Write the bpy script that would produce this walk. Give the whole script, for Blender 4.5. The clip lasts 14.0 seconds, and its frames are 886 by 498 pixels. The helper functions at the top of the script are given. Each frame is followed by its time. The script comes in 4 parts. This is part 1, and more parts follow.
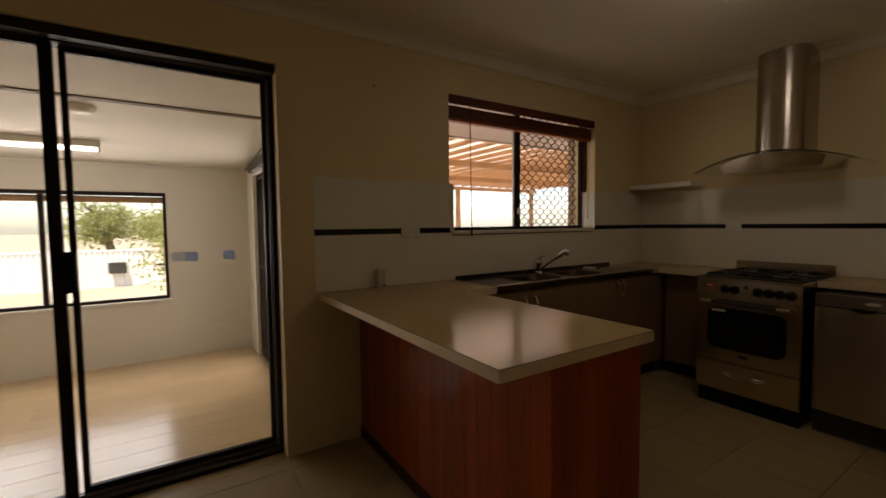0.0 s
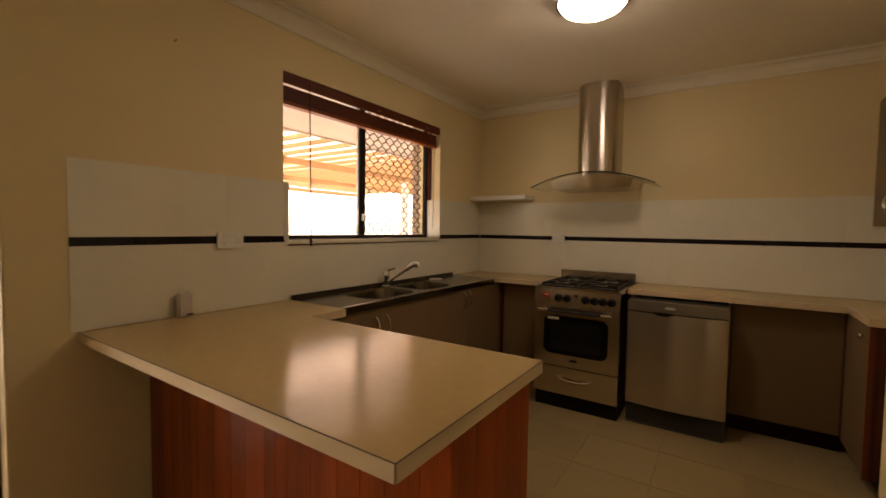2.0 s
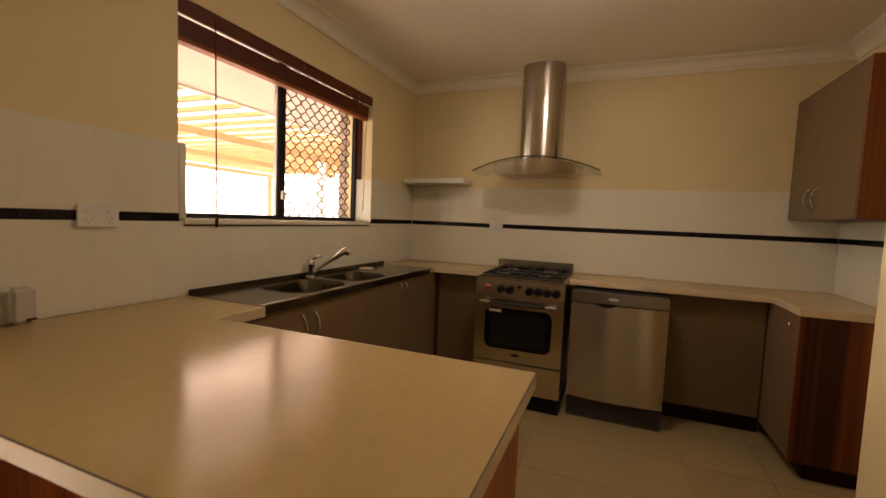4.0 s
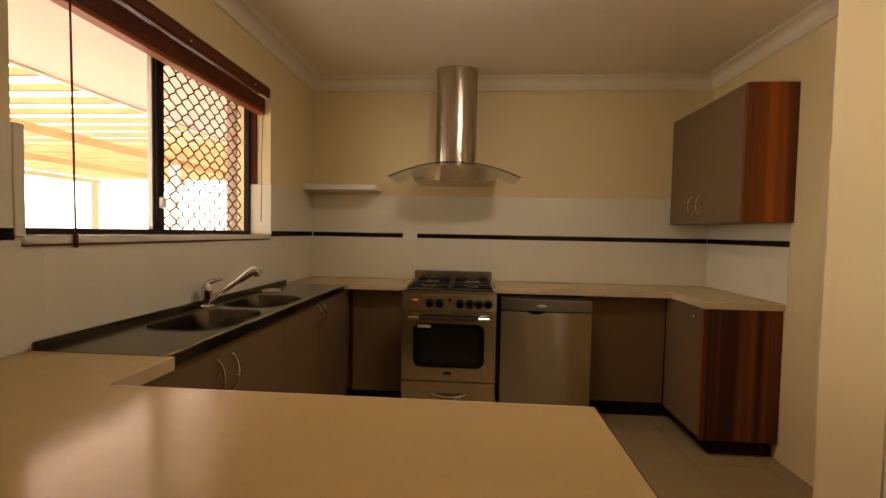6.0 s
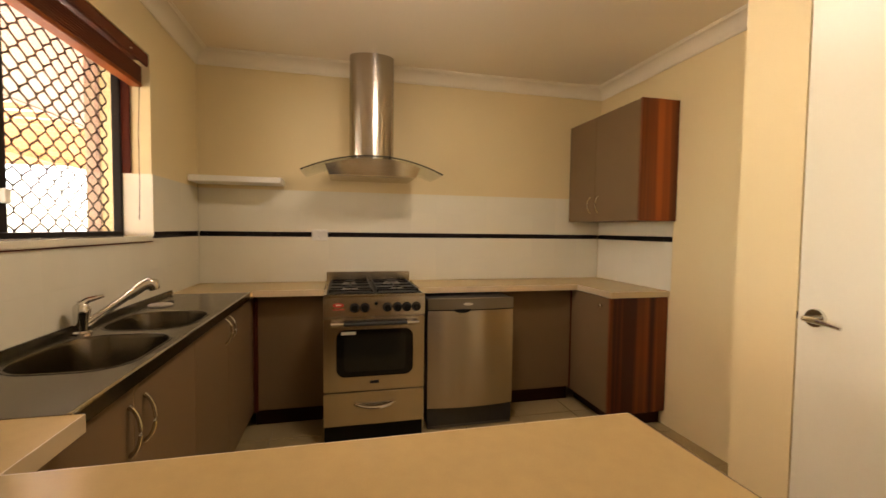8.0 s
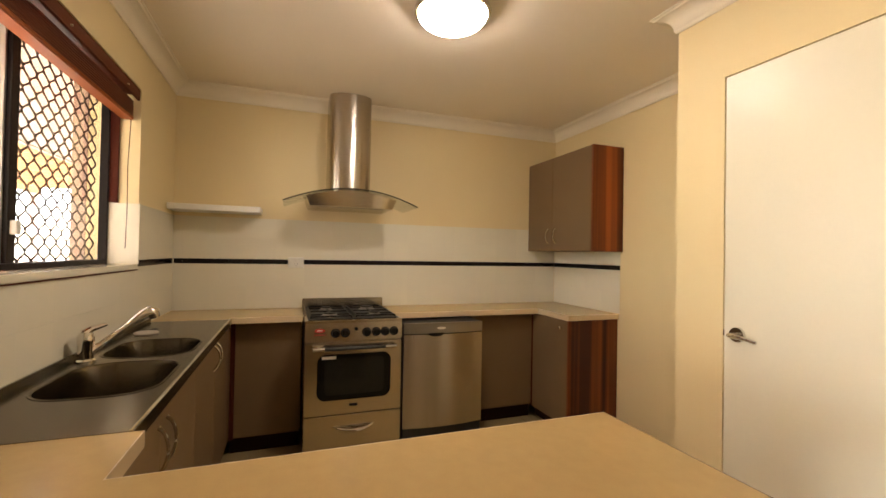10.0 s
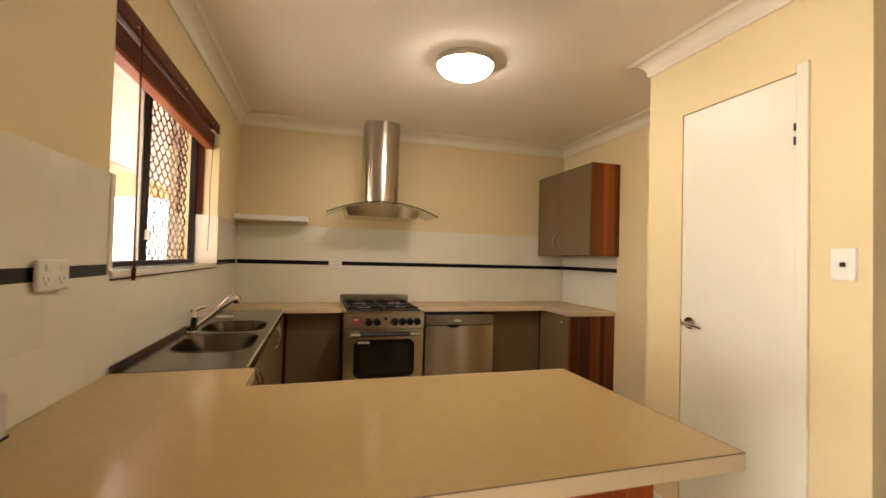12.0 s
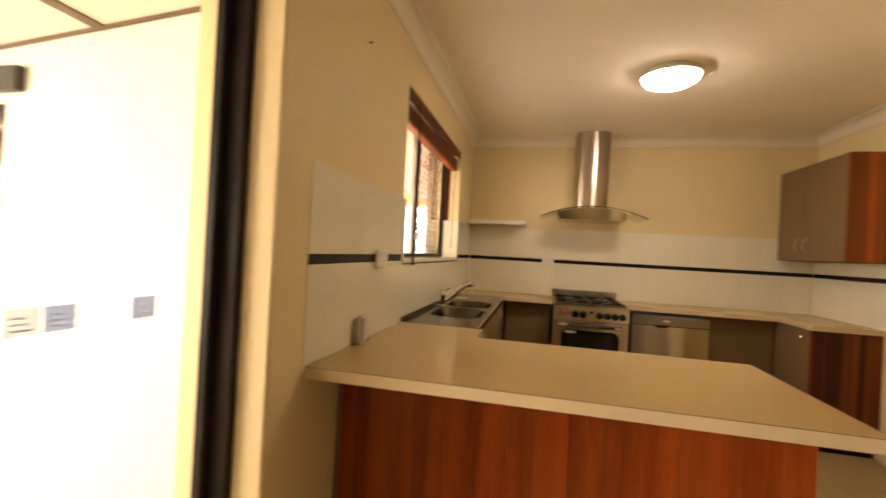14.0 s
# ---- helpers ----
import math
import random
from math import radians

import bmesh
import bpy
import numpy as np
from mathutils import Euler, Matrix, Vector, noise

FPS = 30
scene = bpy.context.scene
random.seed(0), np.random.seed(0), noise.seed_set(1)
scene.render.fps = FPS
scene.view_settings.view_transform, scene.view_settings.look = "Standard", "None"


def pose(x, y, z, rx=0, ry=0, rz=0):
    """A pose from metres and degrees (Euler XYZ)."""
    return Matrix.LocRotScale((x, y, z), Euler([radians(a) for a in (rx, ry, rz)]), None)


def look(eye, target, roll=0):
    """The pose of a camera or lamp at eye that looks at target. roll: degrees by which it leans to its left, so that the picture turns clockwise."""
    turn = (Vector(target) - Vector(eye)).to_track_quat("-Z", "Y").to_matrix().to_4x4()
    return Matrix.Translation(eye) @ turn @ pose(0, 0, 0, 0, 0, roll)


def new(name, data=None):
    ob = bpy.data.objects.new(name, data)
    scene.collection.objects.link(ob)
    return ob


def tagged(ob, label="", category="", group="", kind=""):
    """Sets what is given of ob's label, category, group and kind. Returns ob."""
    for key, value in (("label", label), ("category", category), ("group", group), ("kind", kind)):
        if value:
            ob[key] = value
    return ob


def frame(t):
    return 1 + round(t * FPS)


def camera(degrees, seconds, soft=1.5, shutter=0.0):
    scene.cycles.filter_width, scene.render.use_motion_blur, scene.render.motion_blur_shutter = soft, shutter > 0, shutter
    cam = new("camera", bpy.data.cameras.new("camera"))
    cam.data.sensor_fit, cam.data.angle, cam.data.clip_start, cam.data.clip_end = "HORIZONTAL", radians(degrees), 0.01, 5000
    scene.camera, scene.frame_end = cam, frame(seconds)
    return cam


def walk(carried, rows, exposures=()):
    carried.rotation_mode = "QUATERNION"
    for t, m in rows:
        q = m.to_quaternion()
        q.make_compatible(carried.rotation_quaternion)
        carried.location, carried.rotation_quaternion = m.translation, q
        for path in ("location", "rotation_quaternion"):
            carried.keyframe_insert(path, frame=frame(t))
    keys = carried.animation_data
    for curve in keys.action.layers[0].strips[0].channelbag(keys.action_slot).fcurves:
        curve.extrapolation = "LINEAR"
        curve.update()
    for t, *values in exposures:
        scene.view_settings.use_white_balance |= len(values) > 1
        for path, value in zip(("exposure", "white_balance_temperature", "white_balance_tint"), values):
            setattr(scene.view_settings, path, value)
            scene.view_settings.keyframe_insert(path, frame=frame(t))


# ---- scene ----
cam = camera(92.6, 14.0, shutter=0.5)
PATH = [
    (0, (-0.133, 0.219, 1.281), (0.955, 1.894, 1.166), -0.6),
    (0.5, (-0.091, 0.302, 1.282), (1.165, 1.856, 1.204), -0.1),
    (1, (-0.031, 0.409, 1.301), (1.423, 1.781, 1.241), 0.2),
    (1.5, (0.012, 0.499, 1.303), (1.558, 1.767, 1.228), 0.4),
    (2, (0.021, 0.587, 1.31), (1.685, 1.693, 1.216), 0.8),
    (4.5, (0.276, 0.981, 1.277), (2.181, 1.577, 1.152), 1.8),
    (5, (0.313, 1.099, 1.287), (2.277, 1.464, 1.188), 0.5),
    (5.5, (0.344, 1.242, 1.276), (2.334, 1.421, 1.184), 0.0),
    (6, (0.371, 1.319, 1.27), (2.365, 1.455, 1.194), 1.1),
    (6.5, (0.433, 1.406, 1.273), (2.428, 1.3, 1.182), 0.7),
    (7, (0.476, 1.475, 1.281), (2.464, 1.282, 1.186), 0.7),
    (7.5, (0.499, 1.53, 1.288), (2.476, 1.235, 1.212), 1.5),
    (8, (0.514, 1.644, 1.288), (2.458, 1.185, 1.198), 0.7),
    (8.5, (0.517, 1.729, 1.301), (2.414, 1.1, 1.231), 0.5),
    (11, (0.148, 1.905, 1.319), (2.03, 1.232, 1.368), 1.3),
    (11.5, (0.024, 1.935, 1.314), (1.92, 1.3, 1.361), 1.1),
    (12, (-0.13, 1.956, 1.307), (1.788, 1.39, 1.353), 1.5),
    (12.5, (-0.265, 1.94, 1.325), (1.67, 1.433, 1.347), 1.1),
    (13, (-0.372, 1.933, 1.316), (1.608, 1.647, 1.336), 1.9),
    (13.5, (-0.501, 1.897, 1.304), (1.497, 1.966, 1.353), 2.0),
    (14, (-0.647, 1.9, 1.295), (1.304, 2.342, 1.3), 3.1),
]
EXPOSURES = [(0.0, 1.26, 7150, 20.7), (0.5, 1.53, 7300, 20.7), (1.0, 1.86, 7600, 22.7), (1.5, 2.37, 7900, 22.7), (2.2, 2.87, 7950, 23.7),
             (4.3, 3.13, 7500, 23.1), (6.0, 3.12, 7600, 22.1), (7.0, 3.51, 7450, 22.1), (8.5, 3.96, 7400, 19.1), (11.0, 3.97, 6800, 18.2),
             (12.5, 3.91, 6930, 19.2), (13.0, 3.77, 7080, 20.2), (13.5, 3.75, 7230, 20.2), (14.0, 3.92, 7900, 19.8)]
SKY_SUNROOM, SKY_DOOR, SKY_KITCHEN, LAMP_GLOW, TUBE_GLOW = 11.5, 4.5, 0.5, 3.4, 3.6
walk(cam, [(t, look(e, g, r)) for t, e, g, r in PATH], EXPOSURES)

# ---- world and light ----
world = bpy.data.worlds.new("daylight")
scene.world = world
world.use_nodes = True
wn = world.node_tree
sky = wn.nodes.new("ShaderNodeTexSky")
sky.sky_type = "NISHITA"
sky.sun_disc = False
sky.sun_elevation, sky.sun_rotation = radians(65.4), radians(218.7)
wn.links.new(sky.outputs["Color"], wn.nodes["Background"].inputs["Color"])
wn.nodes["Background"].inputs["Strength"].default_value = 0.15
sun = new("sun", bpy.data.lights.new("sun", "SUN"))
sun.data.energy, sun.data.angle, sun.data.color = 5.0, radians(0.6), (1.0, 0.93, 0.82)
sun.matrix_world = look((-4.0, -5.0, 14), (0.0, 0.0, 0.0))


def area_lamp(name, loc, target, sx, sy, watts, colour):
    ob = new(name, bpy.data.lights.new(name, "AREA"))
    ob.data.shape, ob.data.size, ob.data.size_y, ob.data.energy, ob.data.color = "RECTANGLE", sx, sy, watts, colour
    ob.matrix_world = look(loc, target)
    return ob


# skylight through the real openings
area_lamp("skylight_sunroom_window", (-1.05, 5.62, 1.1), (-1.05, 3.0, 0.5), 1.7, 1.0, SKY_SUNROOM, (1.0, 0.97, 0.93))
area_lamp("skylight_sunroom_door", (0.86, 4.5, 1.0), (-1.0, 4.0, 0.6), 0.9, 1.7, SKY_DOOR, (1.0, 0.97, 0.93))
area_lamp("skylight_kitchen_window", (2.23, 2.95, 1.66), (2.23, 0.8, 1.70), 1.4, 0.8, SKY_KITCHEN, (1.0, 0.93, 0.88))


# ---- materials ----
def nodes_of(name):
    m = bpy.data.materials.new(name)
    m.use_nodes = True
    nt = m.node_tree
    return m, nt, nt.nodes["Principled BSDF"]


def mat(name, colour, rough=0.5, metal=0.0, vary=0.12, scale=3.0, fine=60.0, bump=0.05, stretch=(1, 1, 1), dark=None, piece=0.0, spec=0.5, detail=5, coat=0.0, contrast=(0.3, 0.7), rvary=0.08):
    """Base colour mottled at two scales, with roughness and relief from the same noise."""
    m, nt, b = nodes_of(name)
    n, l = nt.nodes, nt.links
    tc, mp = n.new("ShaderNodeTexCoord"), n.new("ShaderNodeMapping")
    mp.inputs["Scale"].default_value = stretch
    l.new(tc.outputs["Object"], mp.inputs["Vector"])
    vec = mp.outputs["Vector"]
    if piece:
        info, add = n.new("ShaderNodeObjectInfo"), n.new("ShaderNodeVectorMath")
        sc = n.new("ShaderNodeMath")
        sc.operation = "MULTIPLY"
        sc.inputs[1].default_value = 37.0
        l.new(info.outputs["Random"], sc.inputs[0])
        l.new(vec, add.inputs[0])
        l.new(sc.outputs[0], add.inputs[1])
        vec = add.outputs[0]
    big, small = n.new("ShaderNodeTexNoise"), n.new("ShaderNodeTexNoise")
    for tex, s in ((big, scale), (small, fine)):
        tex.inputs["Scale"].default_value, tex.inputs["Detail"].default_value = s, detail
        l.new(vec, tex.inputs["Vector"])
    mix = n.new("ShaderNodeMath")
    mix.operation = "MULTIPLY_ADD"
    mix.inputs[1].default_value = 0.35
    l.new(small.outputs["Fac"], mix.inputs[0])
    half = n.new("ShaderNodeMath")
    half.operation = "MULTIPLY"
    half.inputs[1].default_value = 0.65
    l.new(big.outputs["Fac"], half.inputs[0])
    l.new(half.outputs[0], mix.inputs[2])
    ramp = n.new("ShaderNodeValToRGB")
    ramp.color_ramp.elements[0].position, ramp.color_ramp.elements[1].position = contrast
    lo = dark or tuple(c * (1 - vary) for c in colour)
    ramp.color_ramp.elements[0].color, ramp.color_ramp.elements[1].color = (*lo, 1), (*colour, 1)
    l.new(mix.outputs[0], ramp.inputs["Fac"])
    out = ramp.outputs["Color"]
    if piece:
        hsv = n.new("ShaderNodeHueSaturation")
        rng = n.new("ShaderNodeMapRange")
        rng.inputs["To Min"].default_value, rng.inputs["To Max"].default_value = 1 - piece, 1 + piece
        l.new(info.outputs["Random"], rng.inputs["Value"])
        l.new(rng.outputs[0], hsv.inputs["Value"])
        l.new(out, hsv.inputs["Color"])
        out = hsv.outputs["Color"]
    l.new(out, b.inputs["Base Color"])
    rr = n.new("ShaderNodeMapRange")
    rr.inputs["To Min"].default_value, rr.inputs["To Max"].default_value = max(rough - rvary, 0.02), min(rough + rvary, 1)
    l.new(mix.outputs[0], rr.inputs["Value"])
    l.new(rr.outputs[0], b.inputs["Roughness"])
    b.inputs["Metallic"].default_value, b.inputs["Specular IOR Level"].default_value = metal, spec
    b.inputs["Coat Weight"].default_value = coat
    b.inputs["Coat Roughness"].default_value = 0.12
    if bump:
        bp = n.new("ShaderNodeBump")
        bp.inputs["Strength"].default_value, bp.inputs["Distance"].default_value = bump, 0.01
        l.new(small.outputs["Fac"], bp.inputs["Height"])
        l.new(bp.outputs["Normal"], b.inputs["Normal"])
    return m


def brushed(m, rotation):
    """Draws out the reflections of a brushed sheet along one way."""
    nt = m.node_tree
    b, tg = nt.nodes["Principled BSDF"], nt.nodes.new("ShaderNodeTangent")
    tg.direction_type, tg.axis = "RADIAL", "Z"
    b.inputs["Anisotropic"].default_value, b.inputs["Anisotropic Rotation"].default_value = 0.85, rotation
    nt.links.new(tg.outputs[0], b.inputs["Tangent"])
    return m


def glass(name, tint=(1, 1, 1), rough=0.0):
    """A thin clear pane: see-through face on, with a mirror-like sheen towards grazing."""
    m, nt, b = nodes_of(name)
    n, l = nt.nodes, nt.links
    n.remove(b)
    tr, gl, lw, mx = n.new("ShaderNodeBsdfTransparent"), n.new("ShaderNodeBsdfGlossy"), n.new("ShaderNodeLayerWeight"), n.new("ShaderNodeMixShader")
    tr.inputs["Color"].default_value = (*tint, 1)
    gl.inputs["Roughness"].default_value = rough
    lw.inputs["Blend"].default_value = 0.5
    pw, ma = n.new("ShaderNodeMath"), n.new("ShaderNodeMath")
    pw.operation, ma.operation = "POWER", "MULTIPLY_ADD"
    pw.inputs[1].default_value = 5.0
    ma.inputs[1].default_value, ma.inputs[2].default_value = 0.95, 0.03
    l.new(lw.outputs["Facing"], pw.inputs[0])
    l.new(pw.outputs[0], ma.inputs[0])
    l.new(ma.outputs[0], mx.inputs[0])
    l.new(tr.outputs[0], mx.inputs[1])
    l.new(gl.outputs[0], mx.inputs[2])
    l.new(mx.outputs[0], n["Material Output"].inputs["Surface"])
    return m


def glow(name, colour, strength):
    m, nt, b = nodes_of(name)
    b.inputs["Base Color"].default_value = (*colour, 1)
    b.inputs["Emission Color"].default_value = (*colour, 1)
    b.inputs["Emission Strength"].default_value = strength
    b.inputs["Roughness"].default_value = 0.3
    return m


def translucent(name, colour, share):
    """A sheet that lets part of the daylight through."""
    m, nt, b = nodes_of(name)
    n, l = nt.nodes, nt.links
    b.inputs["Base Color"].default_value = (*colour, 1)
    b.inputs["Roughness"].default_value = 0.5
    ts, mx, nz, cr = n.new("ShaderNodeBsdfTranslucent"), n.new("ShaderNodeMixShader"), n.new("ShaderNodeTexNoise"), n.new("ShaderNodeValToRGB")
    nz.inputs["Scale"].default_value = 2.5
    cr.color_ramp.elements[0].color, cr.color_ramp.elements[1].color = (*[c * 0.8 for c in colour], 1), (*colour, 1)
    l.new(nz.outputs["Fac"], cr.inputs["Fac"])
    l.new(cr.outputs["Color"], ts.inputs["Color"])
    mx.inputs[0].default_value = share
    l.new(b.outputs[0], mx.inputs[1])
    l.new(ts.outputs[0], mx.inputs[2])
    l.new(mx.outputs[0], n["Material Output"].inputs["Surface"])
    return m


PAINT = mat("cream wall paint", (0.80, 0.65, 0.37), 0.55, vary=0.05, scale=1.3, fine=140, bump=0.04, spec=0.35)
# white so the unseen lounge walls throw light back into the kitchen
BOUNCEPAINT = mat("white bounce paint", (0.84, 0.80, 0.70), 0.6, vary=0.05, scale=1.3, fine=140, bump=0.04, spec=0.3)
CEIL = mat("ceiling paint", (0.92, 0.83, 0.68), 0.8, vary=0.04, scale=1.0, fine=90, bump=0.03, spec=0.2)
CORNICE = mat("plaster cornice paint", (0.84, 0.76, 0.61), 0.6, vary=0.04, scale=4, fine=120, bump=0.02, spec=0.3)
DOORPAINT = mat("door gloss paint", (0.80, 0.75, 0.59), 0.32, vary=0.04, scale=1.5, fine=70, bump=0.02, spec=0.45)
TILE = mat("white glazed tile", (0.81, 0.76, 0.61), 0.07, vary=0.03, scale=4, fine=18, bump=0.012, piece=0.015, spec=0.5, rvary=0.04)
GROUT = mat("tile grout", (0.81, 0.76, 0.61), 0.25, vary=0.08, scale=6, fine=150, bump=0.1)
BLACKTILE = mat("black border tile", (0.014, 0.009, 0.009), 0.2, spec=0.25, vary=0.4, scale=8, fine=40, bump=0.02, piece=0.3)
FLOORTILE = mat("beige floor tile", (0.385, 0.285, 0.138), 0.42, spec=0.18, vary=0.14, scale=3, fine=40, bump=0.02, piece=0.04, rvary=0.1)
FLOORGROUT = mat("floor grout", (0.40, 0.32, 0.205), 0.9, vary=0.3, scale=4, fine=120, bump=0.1)
LAMINATE = mat("beige laminate bench", (0.57, 0.405, 0.185), 0.17, vary=0.08, scale=30, fine=260, bump=0.008, spec=0.23, rvary=0.04)
EDGE = mat("bench edge strip", (0.66, 0.51, 0.31), 0.34, vary=0.06, scale=12, fine=200, bump=0.01)
SEAM = mat("dark edge seam", (0.12, 0.07, 0.035), 0.6, vary=0.2)
CABINET = mat("taupe cabinet laminate", (0.205, 0.130, 0.063), 0.45, spec=0.25, vary=0.07, scale=3, fine=180, bump=0.015, piece=0.02)
KICK = mat("dark kickboard", (0.035, 0.010, 0.006), 0.6, spec=0.15, vary=0.3)
REDWOOD = mat("striped red timber veneer", (0.42, 0.10, 0.018), 0.3, dark=(0.045, 0.008, 0.003), scale=1.5, fine=4.5, bump=0.01, stretch=(3.2, 3.2, 0.05), spec=0.35, detail=2.0, contrast=(0.45, 0.62), piece=0.01)
REDBOARD = mat("red timber lining board", (0.40, 0.075, 0.012), 0.34, dark=(0.17, 0.028, 0.006), scale=3.0, fine=40, bump=0.03, stretch=(5, 5, 0.25), piece=0.22, spec=0.22, contrast=(0.32, 0.7))
REDTRIM = mat("dark red timber trim", (0.10, 0.018, 0.007), 0.65, spec=0.12, vary=0.4, stretch=(6, 6, 0.3), scale=4)
BLIND = mat("dark cherry blind timber", (0.15, 0.030, 0.008), 0.5, dark=(0.075, 0.015, 0.005), scale=3, fine=50, stretch=(0.3, 6, 6), bump=0.02, spec=0.25)
STEEL = brushed(mat("brushed stainless steel", (0.57, 0.51, 0.43), 0.24, 1.0, vary=0.16, scale=1, fine=40, bump=0.0, stretch=(9, 9, 0.08), rvary=0.05), 0.25)
# blind timber brightened: the window light on the rail is in this colour
LITRAIL = mat("window-lit cherry rail timber", (0.38, 0.10, 0.025), 0.5, dark=(0.25, 0.06, 0.014), scale=3, fine=50, stretch=(0.3, 6, 6), bump=0.02, spec=0.2)
FASCIA = mat("grey steel fascia", (0.33, 0.30, 0.255), 0.3, 0.9, vary=0.1, scale=1, fine=60, bump=0.0, stretch=(9, 0.15, 9), rvary=0.03)
PLINTH = mat("grey plastic plinth", (0.10, 0.092, 0.08), 0.45, vary=0.15, spec=0.3)
STEELH = mat("brushed stainless trim", (0.69, 0.62, 0.51), 0.20, 1.0, vary=0.08, scale=1, fine=60, bump=0.0, stretch=(9, 0.15, 9), rvary=0.02)
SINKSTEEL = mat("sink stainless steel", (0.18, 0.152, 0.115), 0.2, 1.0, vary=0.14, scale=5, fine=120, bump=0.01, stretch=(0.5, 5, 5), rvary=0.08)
CHROME = mat("polished chrome", (0.72, 0.70, 0.66), 0.08, 1.0, vary=0.04, bump=0.0, rvary=0.03)
BLACKGLASS = mat("black oven glass", (0.006, 0.005, 0.004), 0.08, vary=0.2, bump=0.0, spec=0.3, rvary=0.03)
BLACK = mat("black enamel", (0.008, 0.007, 0.006), 0.4, spec=0.2, vary=0.3, bump=0.02)
DARKPLASTIC = mat("dark grey plastic", (0.04, 0.037, 0.033), 0.45, spec=0.25, vary=0.2)
WHITEPLASTIC = mat("white plastic", (0.80, 0.77, 0.69), 0.35, vary=0.03, bump=0.0)
PINKPLASTIC = mat("pale grey pink plastic", (0.62, 0.54, 0.47), 0.4, vary=0.06, bump=0.01)
ALU = mat("dark bronze aluminium", (0.026, 0.018, 0.014), 0.5, 0.0, vary=0.25, scale=5, fine=80, spec=0.12)
ALULIGHT = mat("worn aluminium track", (0.40, 0.37, 0.33), 0.4, 0.8, vary=0.2)
MESH = mat("bronze mesh wire", (0.060, 0.032, 0.018), 0.55, 0.0, spec=0.2, vary=0.2)
GLASS = glass("window glass", (0.96, 0.97, 0.96))
HOODGLASS = glass("hood glass", (0.95, 0.97, 0.95))
GLASSEDGE = mat("glass edge", (0.05, 0.045, 0.03), 0.15, vary=0.2, bump=0)
LAMPGLASS = glow("opal lamp glass", (1.0, 0.95, 0.86), LAMP_GLOW)
TUBE = glow("fluorescent tube", (1.0, 0.98, 0.92), TUBE_GLOW)
SUNWALL = mat("white sunroom paint", (0.80, 0.77, 0.70), 0.6, vary=0.04, scale=1.2, fine=110, bump=0.03)
SUNCEIL = mat("sunroom ceiling board", (0.80, 0.76, 0.69), 0.7, vary=0.06, scale=1.0, fine=70, bump=0.03)
SUNFLOOR = mat("glossy cream floor plank", (0.62, 0.46, 0.27), 0.2, vary=0.12, scale=2.5, fine=50, bump=0.015, piece=0.05, rvary=0.08)
TIMBER = mat("painted patio timber", (0.50, 0.275, 0.125), 0.6, vary=0.2, scale=4, fine=60, bump=0.05)
ROOFSHEET = translucent("translucent patio sheet", (0.95, 0.86, 0.78), 0.72)
SOFFIT = mat("eave lining", (0.82, 0.69, 0.65), 0.7, vary=0.05, scale=2)
CONCRETE = mat("pale concrete", (0.60, 0.56, 0.49), 0.85, vary=0.2, scale=1.5, fine=60, bump=0.08)
GROUND = mat("dry ground", (0.42, 0.35, 0.24), 0.95, vary=0.3, scale=0.6, fine=20, bump=0.2)
FENCE = mat("pale fence sheet", (0.82, 0.80, 0.75), 0.6, vary=0.08, scale=1.5)
BRICK = mat("pale pink brick", (0.50, 0.35, 0.27), 0.8, vary=0.3, scale=10, fine=80, bump=0.1)
LEAF = translucent("foliage", (0.34, 0.35, 0.12), 0.65)
BARK = mat("bark", (0.16, 0.11, 0.07), 0.9, vary=0.4, scale=8, bump=0.3)
OVENGLASS = mat("dim oven interior", (0.013, 0.014, 0.011), 0.12, vary=0.3, scale=8, bump=0.0)
RED = mat("red mark", (0.45, 0.03, 0.02), 0.4, vary=0.1)
STICKER = translucent("blue grey sticker", (0.62, 0.70, 0.85), 0.6)
STICKERPALE = translucent("pale sticker", (0.85, 0.85, 0.84), 0.7)
TRIMBROWN = mat("brown cover strip", (0.17, 0.115, 0.07), 0.6, vary=0.2)


# ---- shape helpers ----
def box(bm, x0, x1, y0, y1, z0, z1, bevel=0.0, seg=1):
    r = bmesh.ops.create_cube(bm, size=1.0, matrix=Matrix.LocRotScale(((x0 + x1) / 2, (y0 + y1) / 2, (z0 + z1) / 2), None, (abs(x1 - x0), abs(y1 - y0), abs(z1 - z0))))
    if bevel:
        es = list({e for v in r["verts"] for e in v.link_edges})
        bmesh.ops.bevel(bm, geom=es, offset=bevel, segments=seg, affect="EDGES", clamp_overlap=True)
    return bm


def boxed(*a, **k):
    return box(bmesh.new(), *a, **k)


def rod(bm, a, b, r0, r1=None, n=16):
    a, b = Vector(a), Vector(b)
    d = b - a
    m = Matrix.Translation((a + b) / 2) @ d.to_track_quat("Z", "Y").to_matrix().to_4x4()
    bmesh.ops.create_cone(bm, cap_ends=True, segments=n, radius1=r0, radius2=r0 if r1 is None else r1, depth=d.length, matrix=m)
    return bm


